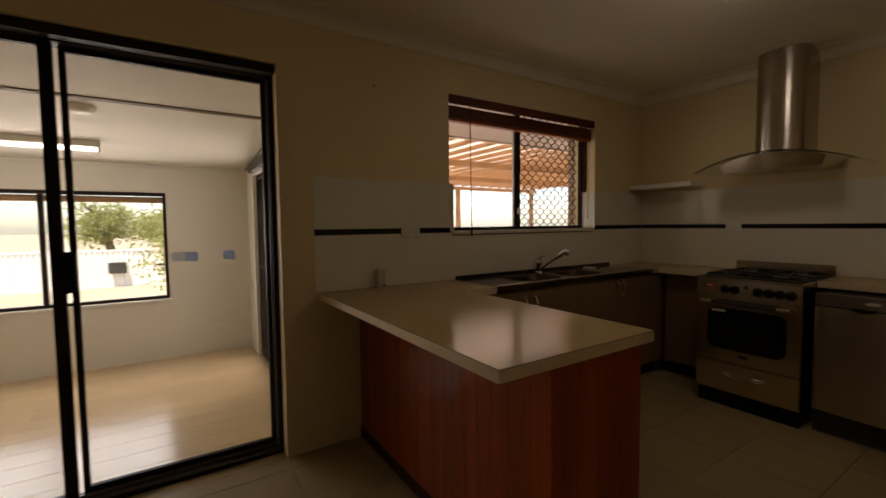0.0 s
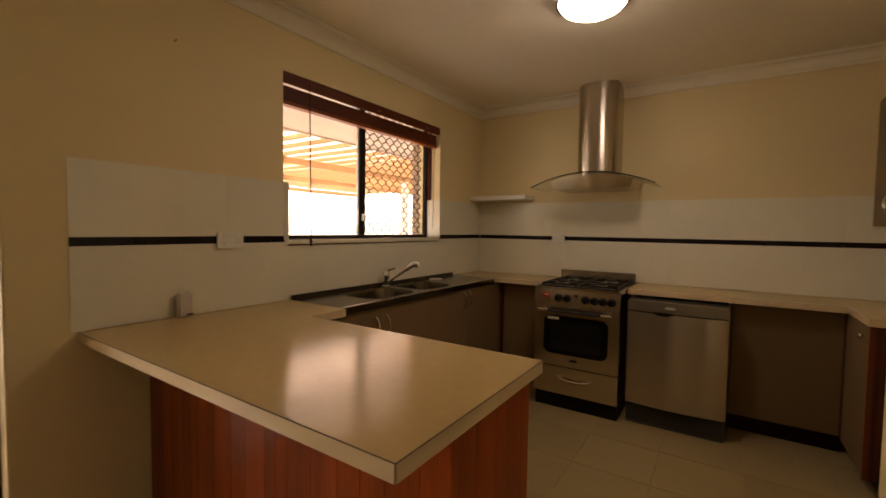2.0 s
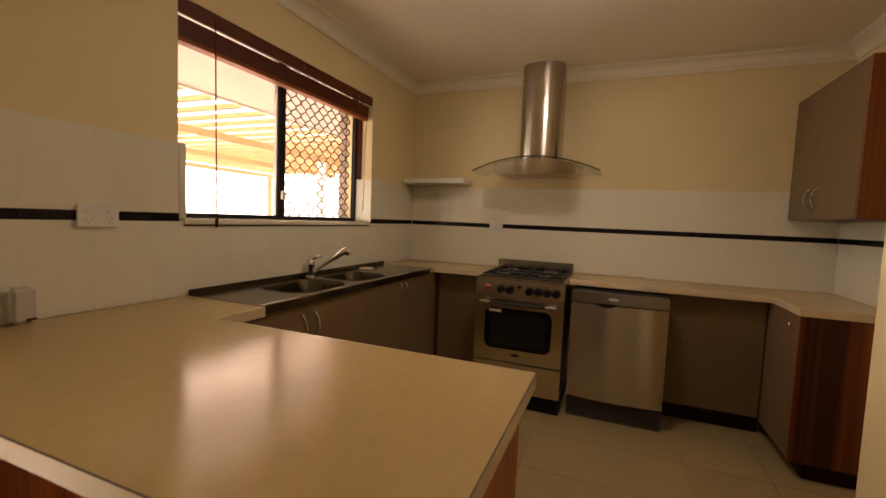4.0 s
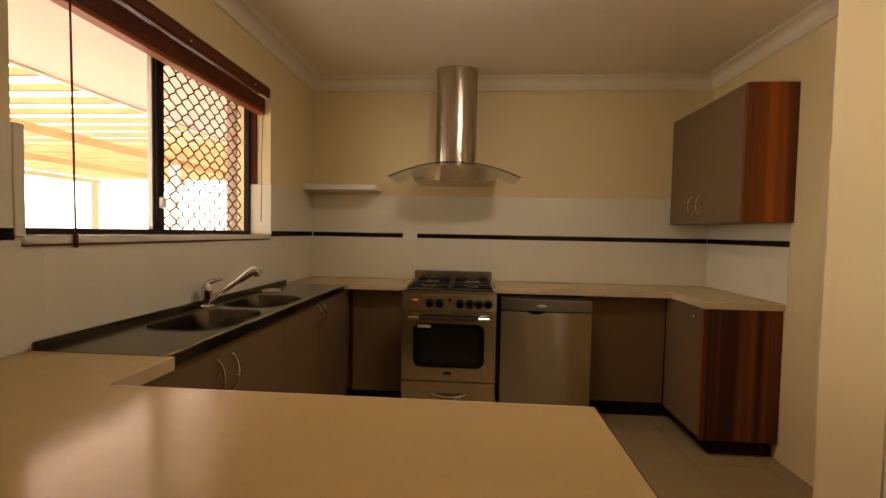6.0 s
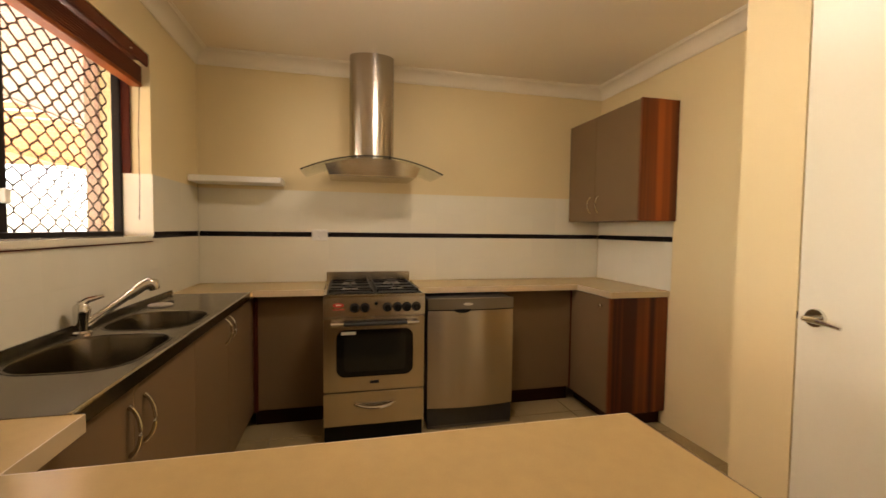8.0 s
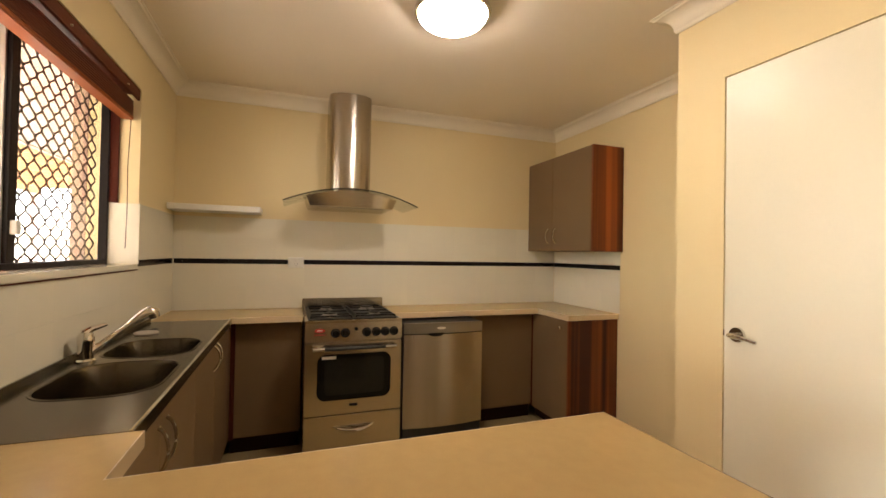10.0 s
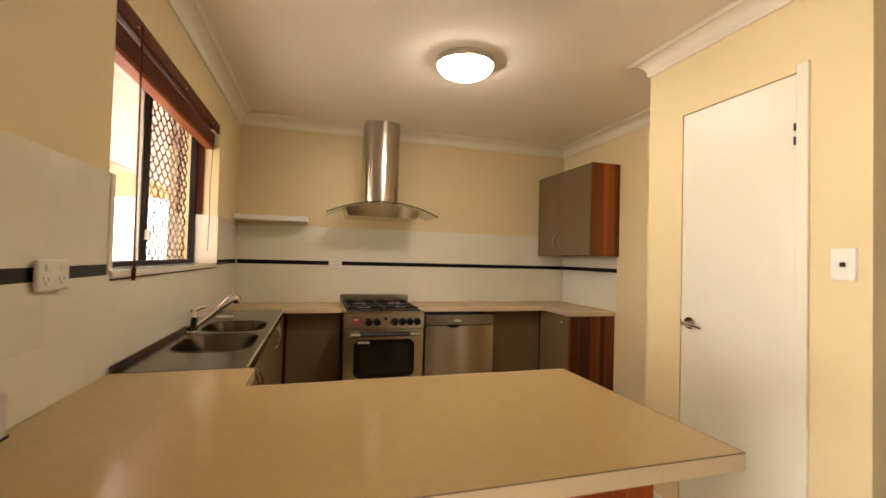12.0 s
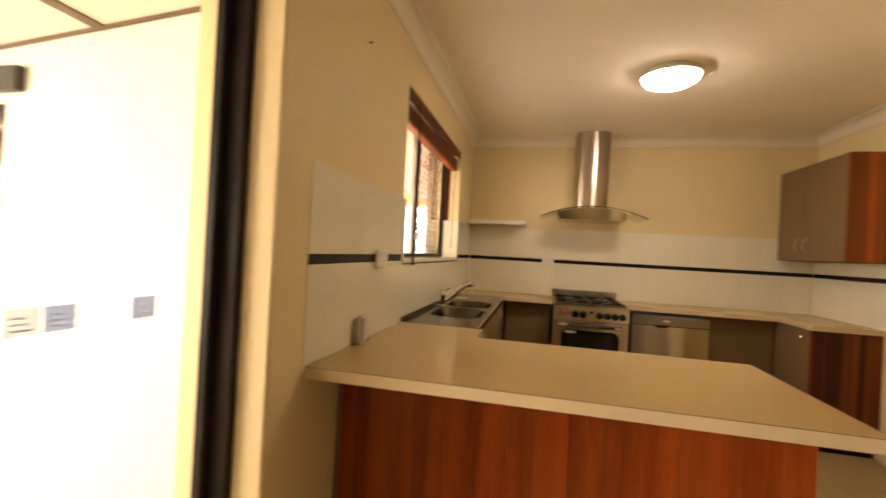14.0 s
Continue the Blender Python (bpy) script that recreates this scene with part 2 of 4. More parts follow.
def tube(bm, pts, r, n=10):
    """A round bar through the given points, with capped ends."""
    rings = []
    pts = [Vector(p) for p in pts]
    for i, p in enumerate(pts):
        d = (pts[min(i + 1, len(pts) - 1)] - pts[max(i - 1, 0)]).normalized()
        q = d.to_track_quat("Z", "Y")
        rr = r[i] if isinstance(r, (list, tuple)) else r
        rings.append([bm.verts.new(p + q @ Vector((rr * math.cos(k * math.tau / n), rr * math.sin(k * math.tau / n), 0))) for k in range(n)])
    for a, b in zip(rings, rings[1:]):
        for k in range(n):
            bm.faces.new((a[k], a[(k + 1) % n], b[(k + 1) % n], b[k]))
    bm.faces.new(rings[0][::-1])
    bm.faces.new(rings[-1])
    return bm


def prism(bm, poly, axis, a, b):
    """A flat outline pushed from a to b along an axis; the outline's two numbers are the other two axes in order."""
    def at(p, v):
        return {"x": (v, p[0], p[1]), "y": (p[0], v, p[1]), "z": (p[0], p[1], v)}[axis]
    lo, hi = [bm.verts.new(at(p, a)) for p in poly], [bm.verts.new(at(p, b)) for p in poly]
    k = len(poly)
    for i in range(k):
        bm.faces.new((lo[i], lo[(i + 1) % k], hi[(i + 1) % k], hi[i]))
    bm.faces.new(lo[::-1])
    bm.faces.new(hi)
    bmesh.ops.recalc_face_normals(bm, faces=bm.faces)
    return bm


def lathe(bm, centre, profile, n=40):
    """Turns (radius, height) pairs round the upright axis through centre."""
    rings = []
    for r, z in profile:
        rings.append([bm.verts.new((centre[0] + max(r, 0.0004) * math.cos(k * math.tau / n), centre[1] + max(r, 0.0004) * math.sin(k * math.tau / n), centre[2] + z)) for k in range(n)])
    for a, b in zip(rings, rings[1:]):
        for k in range(n):
            bm.faces.new((a[k], a[(k + 1) % n], b[(k + 1) % n], b[k]))
    bmesh.ops.recalc_face_normals(bm, faces=bm.faces)
    return bm


def mesh_of(name, bm, material, smooth=False):
    me = bpy.data.meshes.new(name)
    bm.to_mesh(me)
    bm.free()
    me.materials.append(material)
    if smooth:
        for p in me.polygons:
            p.use_smooth = True
        me.set_sharp_from_angle(angle=radians(35))
    return me


def thing(name, loc, label, category, group="", kind=""):
    ob = new(name)
    ob.empty_display_size = 0.1
    ob.location = loc
    return tagged(ob, label, category, group, kind)


def origin_of(ob):
    o = Vector(ob.location)
    while ob.parent:
        ob = ob.parent
        o += Vector(ob.location)
    return o


def part(name, bm, material, parent, label="", smooth=False):
    """Links a bmesh, drawn in room coordinates, as one mesh under a thing or a part."""
    bmesh.ops.translate(bm, verts=bm.verts, vec=-origin_of(parent))
    ob = new(name, mesh_of(name, bm, material, smooth))
    ob.parent = parent
    if label:
        tagged(ob, label)
    return ob


def solid(name, bm, material, label, category, group="", kind="", smooth=False):
    """A thing that is one mesh; its origin goes to the middle of its foot."""
    lo = Vector([min(v.co[i] for v in bm.verts) for i in range(3)])
    hi = Vector([max(v.co[i] for v in bm.verts) for i in range(3)])
    o = Vector(((lo.x + hi.x) / 2, (lo.y + hi.y) / 2, lo.z))
    bmesh.ops.translate(bm, verts=bm.verts, vec=-o)
    ob = new(name, mesh_of(name, bm, material, smooth))
    ob.location = o
    return tagged(ob, label, category, group, kind)


def structure(name, bm, material, label="", smooth=False):
    ob = new(name, mesh_of(name, bm, material, smooth))
    return tagged(ob, label, name.split("_")[0], "", "structure")


def pieces(name, cells, maker, material, parent):
    """Alike pieces as objects of their own on shared meshes. cells: (size key, place)."""
    shared, o = {}, origin_of(parent)
    for key, place in cells:
        if key not in shared:
            shared[key] = mesh_of(name, maker(*key), material)
        ob = new(name, shared[key])
        ob.parent = parent
        ob.location = Vector(place) - o


# ---- the plan ----
BACK, WIN, RIGHT = 3.706, 2.606, -0.456     # kitchen walls
PANX0, PANX1, PANY = 0.83, 1.846, 0.158      # pantry corner
CEILZ = 2.465
SL0, SL1, SLTOP = -1.52, 0.384, 2.14         # sliding door opening
WX0, WX1, WZ0, WZ1 = 1.474, 2.998, 1.235, 2.225
LINTEL = 2.157                               # lower edge of the plastered lintel
WOUT = 2.89                                  # outer face of the window wall
LX, LY = -2.7, -2.3                          # unseen lounge corner, drawn in for more bounce
SUNZ, SUNFAR, SUNE = -0.06, 5.35, 0.62       # sunroom floor, far wall, east wall


def sunceil(y):
    return 2.07 - 0.092 * (y - 3.52)


# window wall with the slider and the kitchen window through it
bm = bmesh.new()
for x0, x1, z0, z1 in ((LX, SL0, -0.1, 2.6), (SL0, SL1, SLTOP, 2.6), (SL1, WX0, -0.1, 2.6), (WX0, WX1, -0.1, WZ0), (WX0, WX1, WZ1, 2.6), (WX1, BACK + 0.2, -0.1, 2.6)):
    box(bm, x0, x1, WIN, WOUT, z0, z1)
box(bm, WX0, WX1, WIN, WIN + 0.056, LINTEL, WZ1)
structure("wall_north", bm, PAINT, "cream painted kitchen wall with window and glass door")
structure("wall_east", boxed(BACK, BACK + 0.2, RIGHT - 0.2, WIN, -0.1, 2.6), PAINT, "cream painted wall behind the cooker")
structure("wall_south", boxed(PANX1, BACK, RIGHT - 0.2, RIGHT, -0.1, 2.6), PAINT, "cream painted wall beside the cupboard")
bm = bmesh.new()
D0, D1, DTOP = 1.068, 1.618, 2.082
for x0, x1, z0, z1 in ((PANX0, D0, -0.1, 2.6), (D0, D1, DTOP, 2.6), (D1, PANX1, -0.1, 2.6)):
    box(bm, x0, x1, PANY - 0.11, PANY, z0, z1)
structure("wall_pantry", bm, PAINT, "cream painted pantry wall with a doorway")
structure("wall_pantry_side", boxed(PANX1 - 0.11, PANX1, RIGHT, PANY - 0.11, -0.1, 2.6), PAINT, "short cream wall at the pantry corner")
structure("wall_hall", boxed(PANX0, PANX0 + 0.11, LY, PANY - 0.11, -0.1, 2.6), PAINT, "cream painted hall wall")
structure("wall_pantry_back", boxed(PANX0 + 0.11, PANX1 - 0.11, RIGHT - 0.4, RIGHT - 0.3, -0.1, 2.6), PAINT, "plain wall behind the pantry")
# unseen lounge walls, set close and white as light reflectors
bm = bmesh.new()
box(bm, LX - 0.2, PANX0 + 0.11, LY - 0.2, LY, -0.1, 2.6)
structure("wall_lounge", bm, BOUNCEPAINT, "unseen lounge wall, white to bounce light")
structure("wall_west", boxed(LX - 0.2, LX, LY, WIN, -0.1, 2.6), BOUNCEPAINT, "unseen lounge end wall, white to bounce light")
structure("ceiling", boxed(LX - 0.2, BACK + 0.2, LY - 0.2, WOUT, CEILZ, CEILZ + 0.12), CEIL, "flat cream plaster ceiling")
structure("floor", boxed(LX - 0.2, BACK + 0.2, LY - 0.2, WIN, -0.12, -0.004), FLOORGROUT, "tiled kitchen floor with thin grout lines")

# cove cornice: quarter hollow between wall and ceiling
CV = 0.088


def cove(flip):
    pts = [(0, 0.0), (0, -CV), (0.008, -CV), (0.012, -CV + 0.008)]
    for i in range(9):
        a = radians(90 * i / 8)
        pts.append((0.014 + (CV - 0.026) * (1 - math.cos(a)), -CV + 0.012 + (CV - 0.026) * math.sin(a)))
    pts += [(CV - 0.008, -0.008), (CV, -0.006), (CV, 0)]
    return [(flip * p, q) for p, q in pts]


def cornice(name, axis, wall, sign, a, b, cut_a, cut_b):
    """One run of cornice; cut -1 or 1 mitres that end outwards or inwards."""
    bm = bmesh.new()
    prof = cove(sign)
    rows = []
    for v, cut in ((a, cut_a), (b, cut_b)):
        row = []
        for p, q in prof:
            s = v + cut * abs(p)
            row.append(bm.verts.new((wall + p, s, CEILZ + q) if axis == "y" else (s, wall + p, CEILZ + q)))
        rows.append(row)
    k = len(prof)
    for i in range(k):
        bm.faces.new((rows[0][i], rows[0][(i + 1) % k], rows[1][(i + 1) % k], rows[1][i]))
    bm.faces.new(rows[0])
    bm.faces.new(rows[1][::-1])
    bmesh.ops.recalc_face_normals(bm, faces=bm.faces)
    structure(name, bm, CORNICE, "white coved plaster cornice")


cornice("cornice_east", "y", BACK, -1, RIGHT, WIN, 1, -1)
cornice("cornice_north", "x", WIN, -1, LX, BACK, 0, -1)
cornice("cornice_south", "x", RIGHT, 1, PANX1, BACK, 1, -1)
cornice("cornice_pantry_side", "y", PANX1, 1, RIGHT, PANY, 1, 1)
cornice("cornice_pantry", "x", PANY, 1, PANX0, PANX1, -1, 1)
cornice("cornice_hall", "y", PANX0, -1, LY, PANY, 0, 1)

# skirting on the pantry walls
bm = bmesh.new()
for a in ((PANX0, D0 - 0.05, PANY, PANY + 0.012), (D1 + 0.006, PANX1 + 0.012, PANY, PANY + 0.012), (PANX1, PANX1 + 0.012, RIGHT, PANY), (PANX0 - 0.012, PANX0, LY, PANY + 0.012)):
    box(bm, *a, 0, 0.07, 0.003)
structure("baseboard", bm, DOORPAINT, "low cream painted skirting board")

# ---- pantry door ----
frame_ob = thing("door_frame", (D0, PANY, 0), "cream painted timber door frame in the pantry wall", "door frame", kind="structure")
part("jamb", boxed(D0 - 0.045, D0, PANY - 0.10, PANY + 0.010, 0, DTOP + 0.03, 0.003), DOORPAINT, frame_ob)
part("jamb", boxed(D1 - 0.002, D1 + 0.004, PANY - 0.10, PANY - 0.05, 0, DTOP), DOORPAINT, frame_ob)
part("head", boxed(D0, D1, PANY - 0.10, PANY - 0.05, DTOP - 0.006, DTOP), DOORPAINT, frame_ob)
part("stop", boxed(D0, D1, PANY - 0.09, PANY - 0.05, 0, DTOP - 0.006), DOORPAINT, frame_ob, "closed back of the rebate")
door = thing("door_1", ((D0 + D1) / 2, PANY, 0), "closed flush cream painted pantry door with a chrome lever", "door", kind="structure")
part("door_leaf", boxed(D0 + 0.004, D1 - 0.003, PANY - 0.042, PANY - 0.003, 0.01, DTOP - 0.0035, 0.0015), DOORPAINT, door)
HX, HZ = 1.557, 1.018
bm = rod(bmesh.new(), (HX, PANY - 0.006, HZ), (HX, PANY + 0.008, HZ), 0.031, 0.029, 28)
hd = part("door_handle", bm, CHROME, door, "chrome lever handle on a round rose", True)
bm = rod(bmesh.new(), (HX, PANY + 0.006, HZ), (HX, PANY + 0.045, HZ), 0.010)
tube(bm, [(HX + 0.006, PANY + 0.045, HZ), (HX - 0.02, PANY + 0.048, HZ), (HX - 0.06, PANY + 0.047, HZ - 0.004), (HX - 0.10, PANY + 0.042, HZ - 0.012)], [0.009, 0.010, 0.008, 0.006])
part("lever", bm, CHROME, hd, "", True)
part("latch_plate", boxed(D1 - 0.006, D1 - 0.002, PANY - 0.006, PANY + 0.001, HZ - 0.012, HZ + 0.012), CHROME, door)
for hz in (0.22, 1.836):
    hg = part("hinge", boxed(D0 + 0.008, D0 + 0.016, PANY - 0.004, PANY - 0.001, hz - 0.05, hz + 0.05), DOORPAINT, door, "painted hinge leaf with a dark worn knuckle")
    for a, b in ((-0.042, -0.010), (0.014, 0.044)):
        part("knuckle", rod(bmesh.new(), (D0 + 0.006, PANY + 0.003, hz + a), (D0 + 0.006, PANY + 0.003, hz + b), 0.0055, None, 12), DARKPLASTIC, hg, "dark worn steel knuckle", True)

sw = thing("light_switch", (0.905, PANY, 1.323), "white wall switch plate with a black rocker", "switch")
part("plate", boxed(0.872, 0.949, PANY, PANY + 0.009, 1.267, 1.381, 0.003, 2), WHITEPLASTIC, sw)
part("rocker", boxed(0.901, 0.919, PANY + 0.009, PANY + 0.014, 1.315, 1.331, 0.002), BLACK, sw, "small black rocker")

# ---- sliding glass door ----
SLY0, SLY1 = 2.70, 2.80
sd = thing("door_2", ((SL0 + SL1) / 2, 2.74, 0), "closed two-panel sliding glass door in dark bronze aluminium", "sliding door", kind="structure")
part("outer_frame", boxed(SL0, SL1, SLY0, SLY1, SLTOP - 0.05, SLTOP, 0.003), ALU, sd, "dark head track")
part("sill_track", boxed(SL0, SL1, SLY0 - 0.02, SLY1, SUNZ, 0.022, 0.003), ALU, sd, "dark sill track")
part("sill_rail", boxed(SL0, SL1, 2.745, 2.752, 0.022, 0.034), ALULIGHT, sd)
part("side_jamb", boxed(SL1 - 0.03, SL1, SLY0, SLY1, 0.022, SLTOP - 0.05, 0.003), ALU, sd)
part("side_jamb", boxed(SL0, SL0 + 0.03, SLY0, SLY1, 0.022, SLTOP - 0.05, 0.003), ALU, sd)
part("jamb_lining", boxed(SL1 - 0.006, SL1, WIN + 0.002, SLY0, 0, SLTOP, 0.002), PAINT, sd, "cream painted reveal")
part("head_lining", boxed(SL0, SL1 - 0.006, WIN + 0.03, SLY0, SLTOP - 0.045, SLTOP, 0.002), ALU, sd, "dark head trim")


def slide_panel(x0, x1, y, label, w0, w1):
    p = part("door_panel", boxed(x0, x0 + w0, y, y + 0.03, 0.03, SLTOP - 0.05, 0.003), ALU, sd, label)
    part("stile", boxed(x1 - w1, x1, y, y + 0.03, 0.03, SLTOP - 0.05, 0.003), ALU, p)
    part("rail", boxed(x0 + w0, x1 - w1, y, y + 0.03, SLTOP - 0.072, SLTOP - 0.05, 0.003), ALU, p)
    part("rail", boxed(x0 + w0, x1 - w1, y, y + 0.03, 0.03, 0.062, 0.003), ALU, p)
    g = part("pane", boxed(x0 + w0 - 0.004, x1 - w1 + 0.002, y + 0.012, y + 0.016, 0.058, SLTOP - 0.068), GLASS, p)
    g.visible_shadow = False
    return p


slide_panel(-0.510, 0.350, 2.755, "fixed glass panel with stickers", 0.024, 0.023)
pl = slide_panel(SL0 + 0.03, -0.524, 2.715, "sliding glass panel with a dark latch", 0.04, 0.048)
part("latch", boxed(-0.552, -0.482, 2.69, 2.715, 0.992, 1.177, 0.006, 2), BLACK, pl, "black latch housing")
for x0, x1, m, lab in ((-0.120, -0.065, STICKERPALE, "pale faded sticker"), (-0.060, -0.004, STICKER, "blue grey sticker with lines"), (0.113, 0.169, STICKER, "small blue grey sticker")):
    st = solid("glass_sticker", boxed(x0, x1, 2.7635, 2.7665, 1.106, 1.154), m, lab + " on the glass door", "sticker", "stickers on the glass")
    for k in range(3):
        part("text_bar", boxed(x0 + 0.01, x1 - 0.012 - 0.006 * k, 2.7625, 2.7634, 1.114 + 0.011 * k, 1.118 + 0.011 * k), STICKERPALE if m is STICKER else STICKER, st)

structure("threshold", boxed(SL0, SL1 - 0.006, WIN, SLY0 - 0.02, -0.12, -0.001), FLOORTILE, "beige tiled threshold before the glass door")

# ---- kitchen window ----
win = thing("window_1", ((WX0 + WX1) / 2, 2.78, WZ0), "dark bronze sliding kitchen window with a security mesh", "window", kind="structure")
FY0, FY1 = 2.735, 2.83
part("window_frame", boxed(WX0, WX1, FY0, FY1, WZ0 + 0.004, WZ0 + 0.026, 0.002), ALU, win, "bottom track")
part("window_frame", boxed(WX0, WX1, FY0, FY1, WZ1 - 0.03, WZ1, 0.002), ALU, win, "head track")
part("window_frame", boxed(WX0, WX0 + 0.035, FY0, FY1, WZ0 + 0.026, WZ1 - 0.03, 0.002), ALU, win)
part("window_frame", boxed(WX1 - 0.022, WX1, FY0, 2.772, WZ0 + 0.026, WZ1 - 0.03, 0.002), ALU, win)
part("mullion", boxed(2.222, 2.268, 2.76, 2.80, WZ0 + 0.026, WZ1 - 0.03, 0.002), ALU, win)
part("sash_rail", boxed(2.212, 2.222, 2.775, 2.80, WZ0 + 0.026, WZ1 - 0.03, 0.002), ALULIGHT, win, "thin aluminium sash edge")
for x0, x1, y in ((WX0 + 0.035, 2.222, 2.785), (2.268, WX1 - 0.022, 2.77)):
    g = part("pane", boxed(x0, x1, y, y + 0.004, WZ0 + 0.026, WZ1 - 0.03), GLASS, win)
    g.visible_shadow = False
part("catch", boxed(2.230, 2.256, 2.738, 2.762, 1.36, 1.41, 0.004), WHITEPLASTIC, win, "small white window catch")
# diamond grille of expanded wire
bm = bmesh.new()
mx0, mx1, mz0, mz1 = 2.270, 2.975, WZ0 + 0.026, WZ1 - 0.03
STEP, PERIOD, WIRE = 0.045, 0.080, 0.0039
for k in range(int((mx1 - mx0) / STEP) + 1):
    pts = []
    n = int((mz1 - mz0) / PERIOD * 10)
    for i in range(n + 1):
        z = mz0 + (mz1 - mz0) * i / n
        ph = ((z - mz0) / PERIOD) % 1.0
        wave = max(-1.0, min(1.0, 1.15 * math.cos(math.tau * ph)))
        x = mx0 + k * STEP + (wave if k % 2 else -wave) * STEP * 0.47
        pts.append((min(max(x, mx0), mx1), 2.787, z))
    tube(bm, pts, WIRE, 5)
part("security_mesh", bm, MESH, win, "brown diamond wire grille")
part("side_trim", boxed(WX1 - 0.012, WX1 - 0.001, 2.695, FY0, 1.557, WZ1 - 0.10, 0.002), REDTRIM, win, "dark red timber side strip")
part("window_sill", boxed(WX0 + 0.02, WX1 - 0.02, WIN - 0.010, FY0, WZ0 - 0.022, WZ0 + 0.004, 0.004, 2), TILE, win, "white tiled sill")

part("sill_edge", boxed(WX0 + 0.02, WX1 - 0.02, WIN - 0.0095, WIN - 0.004, WZ0 - 0.027, WZ0 - 0.0225), REDTRIM, win, "thin brown line under the sill")

# ---- outdoors ----
structure("ground", boxed(-60, 80, WOUT, 140, -0.35, -0.13), GROUND, "dry bright ground reaching the horizon")
structure("pavement", boxed(SUNE + 0.12, 9.5, WOUT, 10.2, -0.13, -0.07), CONCRETE, "pale concrete patio slab")
structure("eave", boxed(SUNE + 0.02, 9, WOUT, 4.05, 2.24, 2.30), SOFFIT, "pale lined eave over the patio")
structure("trim_outer_reveal", boxed(WX1 - 0.008, WX1 - 0.0005, FY1 + 0.001, WOUT + 0.002, WZ0, WZ1), BRICK, "tan brick outer window reveal")
structure("fascia", boxed(SUNE + 0.02, 9, 4.05, 4.09, 2.225, 2.40), SOFFIT, "pale painted fascia board")
# unseen slab added above the rooms to block direct sun
structure("house_roof", boxed(-6, 9, -6, WOUT, 2.62, 2.8), SOFFIT, "unseen house roof slab that keeps the sun off")
pat = thing("patio_roof", (5, 7, -0.07), "cream timber patio roof with pale translucent sheets", "patio roof")
for k in range(27):
    x = SUNE + 0.3 + k * 0.33
    part("rafter", boxed(x, x + 0.045, 4.095, 10.0, 2.345, 2.40), TIMBER, pat)
for y in (5.9, 7.8, 9.85):
    part("beam", boxed(SUNE + 0.1, 9.6, y, y + 0.06, 2.235, 2.33), TIMBER, pat)
part("roof_sheet", boxed(SUNE + 0.1, 9.6, 4.0, 10.1, 2.402, 2.412), ROOFSHEET, pat, "pale translucent sheet")
for x in (3.2, 6.6, 9.4):
    part("post", boxed(x, x + 0.11, 5.88, 5.98, -0.07, 2.235, 0.006), FENCE, pat, "pale painted post")
    part("post", boxed(x, x + 0.11, 9.83, 9.93, -0.07, 2.235, 0.006), TIMBER, pat)


def fence_run(x0, x1, y, z1):
    f = thing("fence", ((x0 + x1) / 2, y, -0.13), "low white ribbed sheet fence beyond the yard", "fence")
    bm = bmesh.new()
    pts, nx = [], int((x1 - x0) / 0.1)
    for i in range(nx):
        x = x0 + i * 0.1
        pts += [(x, y), (x + 0.035, y), (x + 0.05, y + 0.025), (x + 0.085, y + 0.025)]
    prism(bm, pts + [(x1, y + 0.04), (x0, y + 0.04)], "z", -0.13, z1)
    part("sheet", bm, FENCE, f)
    part("capping", boxed(x0, x1, y - 0.01, y + 0.05, z1, z1 + 0.04, 0.004), FENCE, f)
    return f


fence_run(-9, 16, 13.0, 0.72)


def tree(x, y, h, seed, lab, leaf):
    rnd = random.Random(seed)
    t = thing("tree", (x, y, -0.13), lab, "tree")
    bm = bmesh.new()
    tips = []
    tube(bm, [(x, y, -0.13), (x + 0.05, y, h * 0.25), (x - 0.05, y + 0.05, h * 0.5)], [0.16, 0.12, 0.09], 8)
    for k in range(9):
        a, e = rnd.uniform(0, math.tau), rnd.uniform(0.3, 1.1)
        b = Vector((x, y, h * rnd.uniform(0.3, 0.5)))
        c = b + Vector((math.cos(a) * math.cos(e), math.sin(a) * math.cos(e), math.sin(e))) * h * rnd.uniform(0.25, 0.45)
        tube(bm, [b, (b + c) / 2 + Vector((0, 0, 0.1)), c], [0.06, 0.04, 0.015], 6)
        tips += [c, (b + c) / 2]
    part("trunk", bm, BARK, t)
    bm = bmesh.new()
    for c in tips:
        for j in range(240):
            o = c + Vector((rnd.gauss(0, 0.34), rnd.gauss(0, 0.34), rnd.gauss(0, 0.28))) * h / 4
            s = rnd.uniform(0.4, 1.0) * leaf
            d1 = Vector((rnd.gauss(0, 1), rnd.gauss(0, 1), rnd.gauss(0, 1))).normalized() * s
            d2 = d1.cross(Vector((rnd.gauss(0, 1), rnd.gauss(0, 1), rnd.gauss(0, 1)))).normalized() * s * 0.5
            bm.faces.new([bm.verts.new(o - d1), bm.verts.new(o + d2), bm.verts.new(o + d1), bm.verts.new(o - d2)])
    part("crown", bm, LEAF, t, "sunlit yellow green leaves")


tree(0.22, 7.6, 1.75, 3, "sunlit leafy shrub beyond the sunroom window", 0.038)
tree(-1.7, 17.0, 2.5, 5, "pale green tree behind the low fence", 0.07)
tree(-0.2, 16.0, 2.3, 8, "pale green tree behind the low fence", 0.07)
bx = thing("meter_box", (-1.16, 12.95, 0.2), "small brown box on the pale fence", "box")
part("case", boxed(-1.33, -1.0, 12.85, 12.995, 0.20, 0.46, 0.01), DARKPLASTIC, bx)

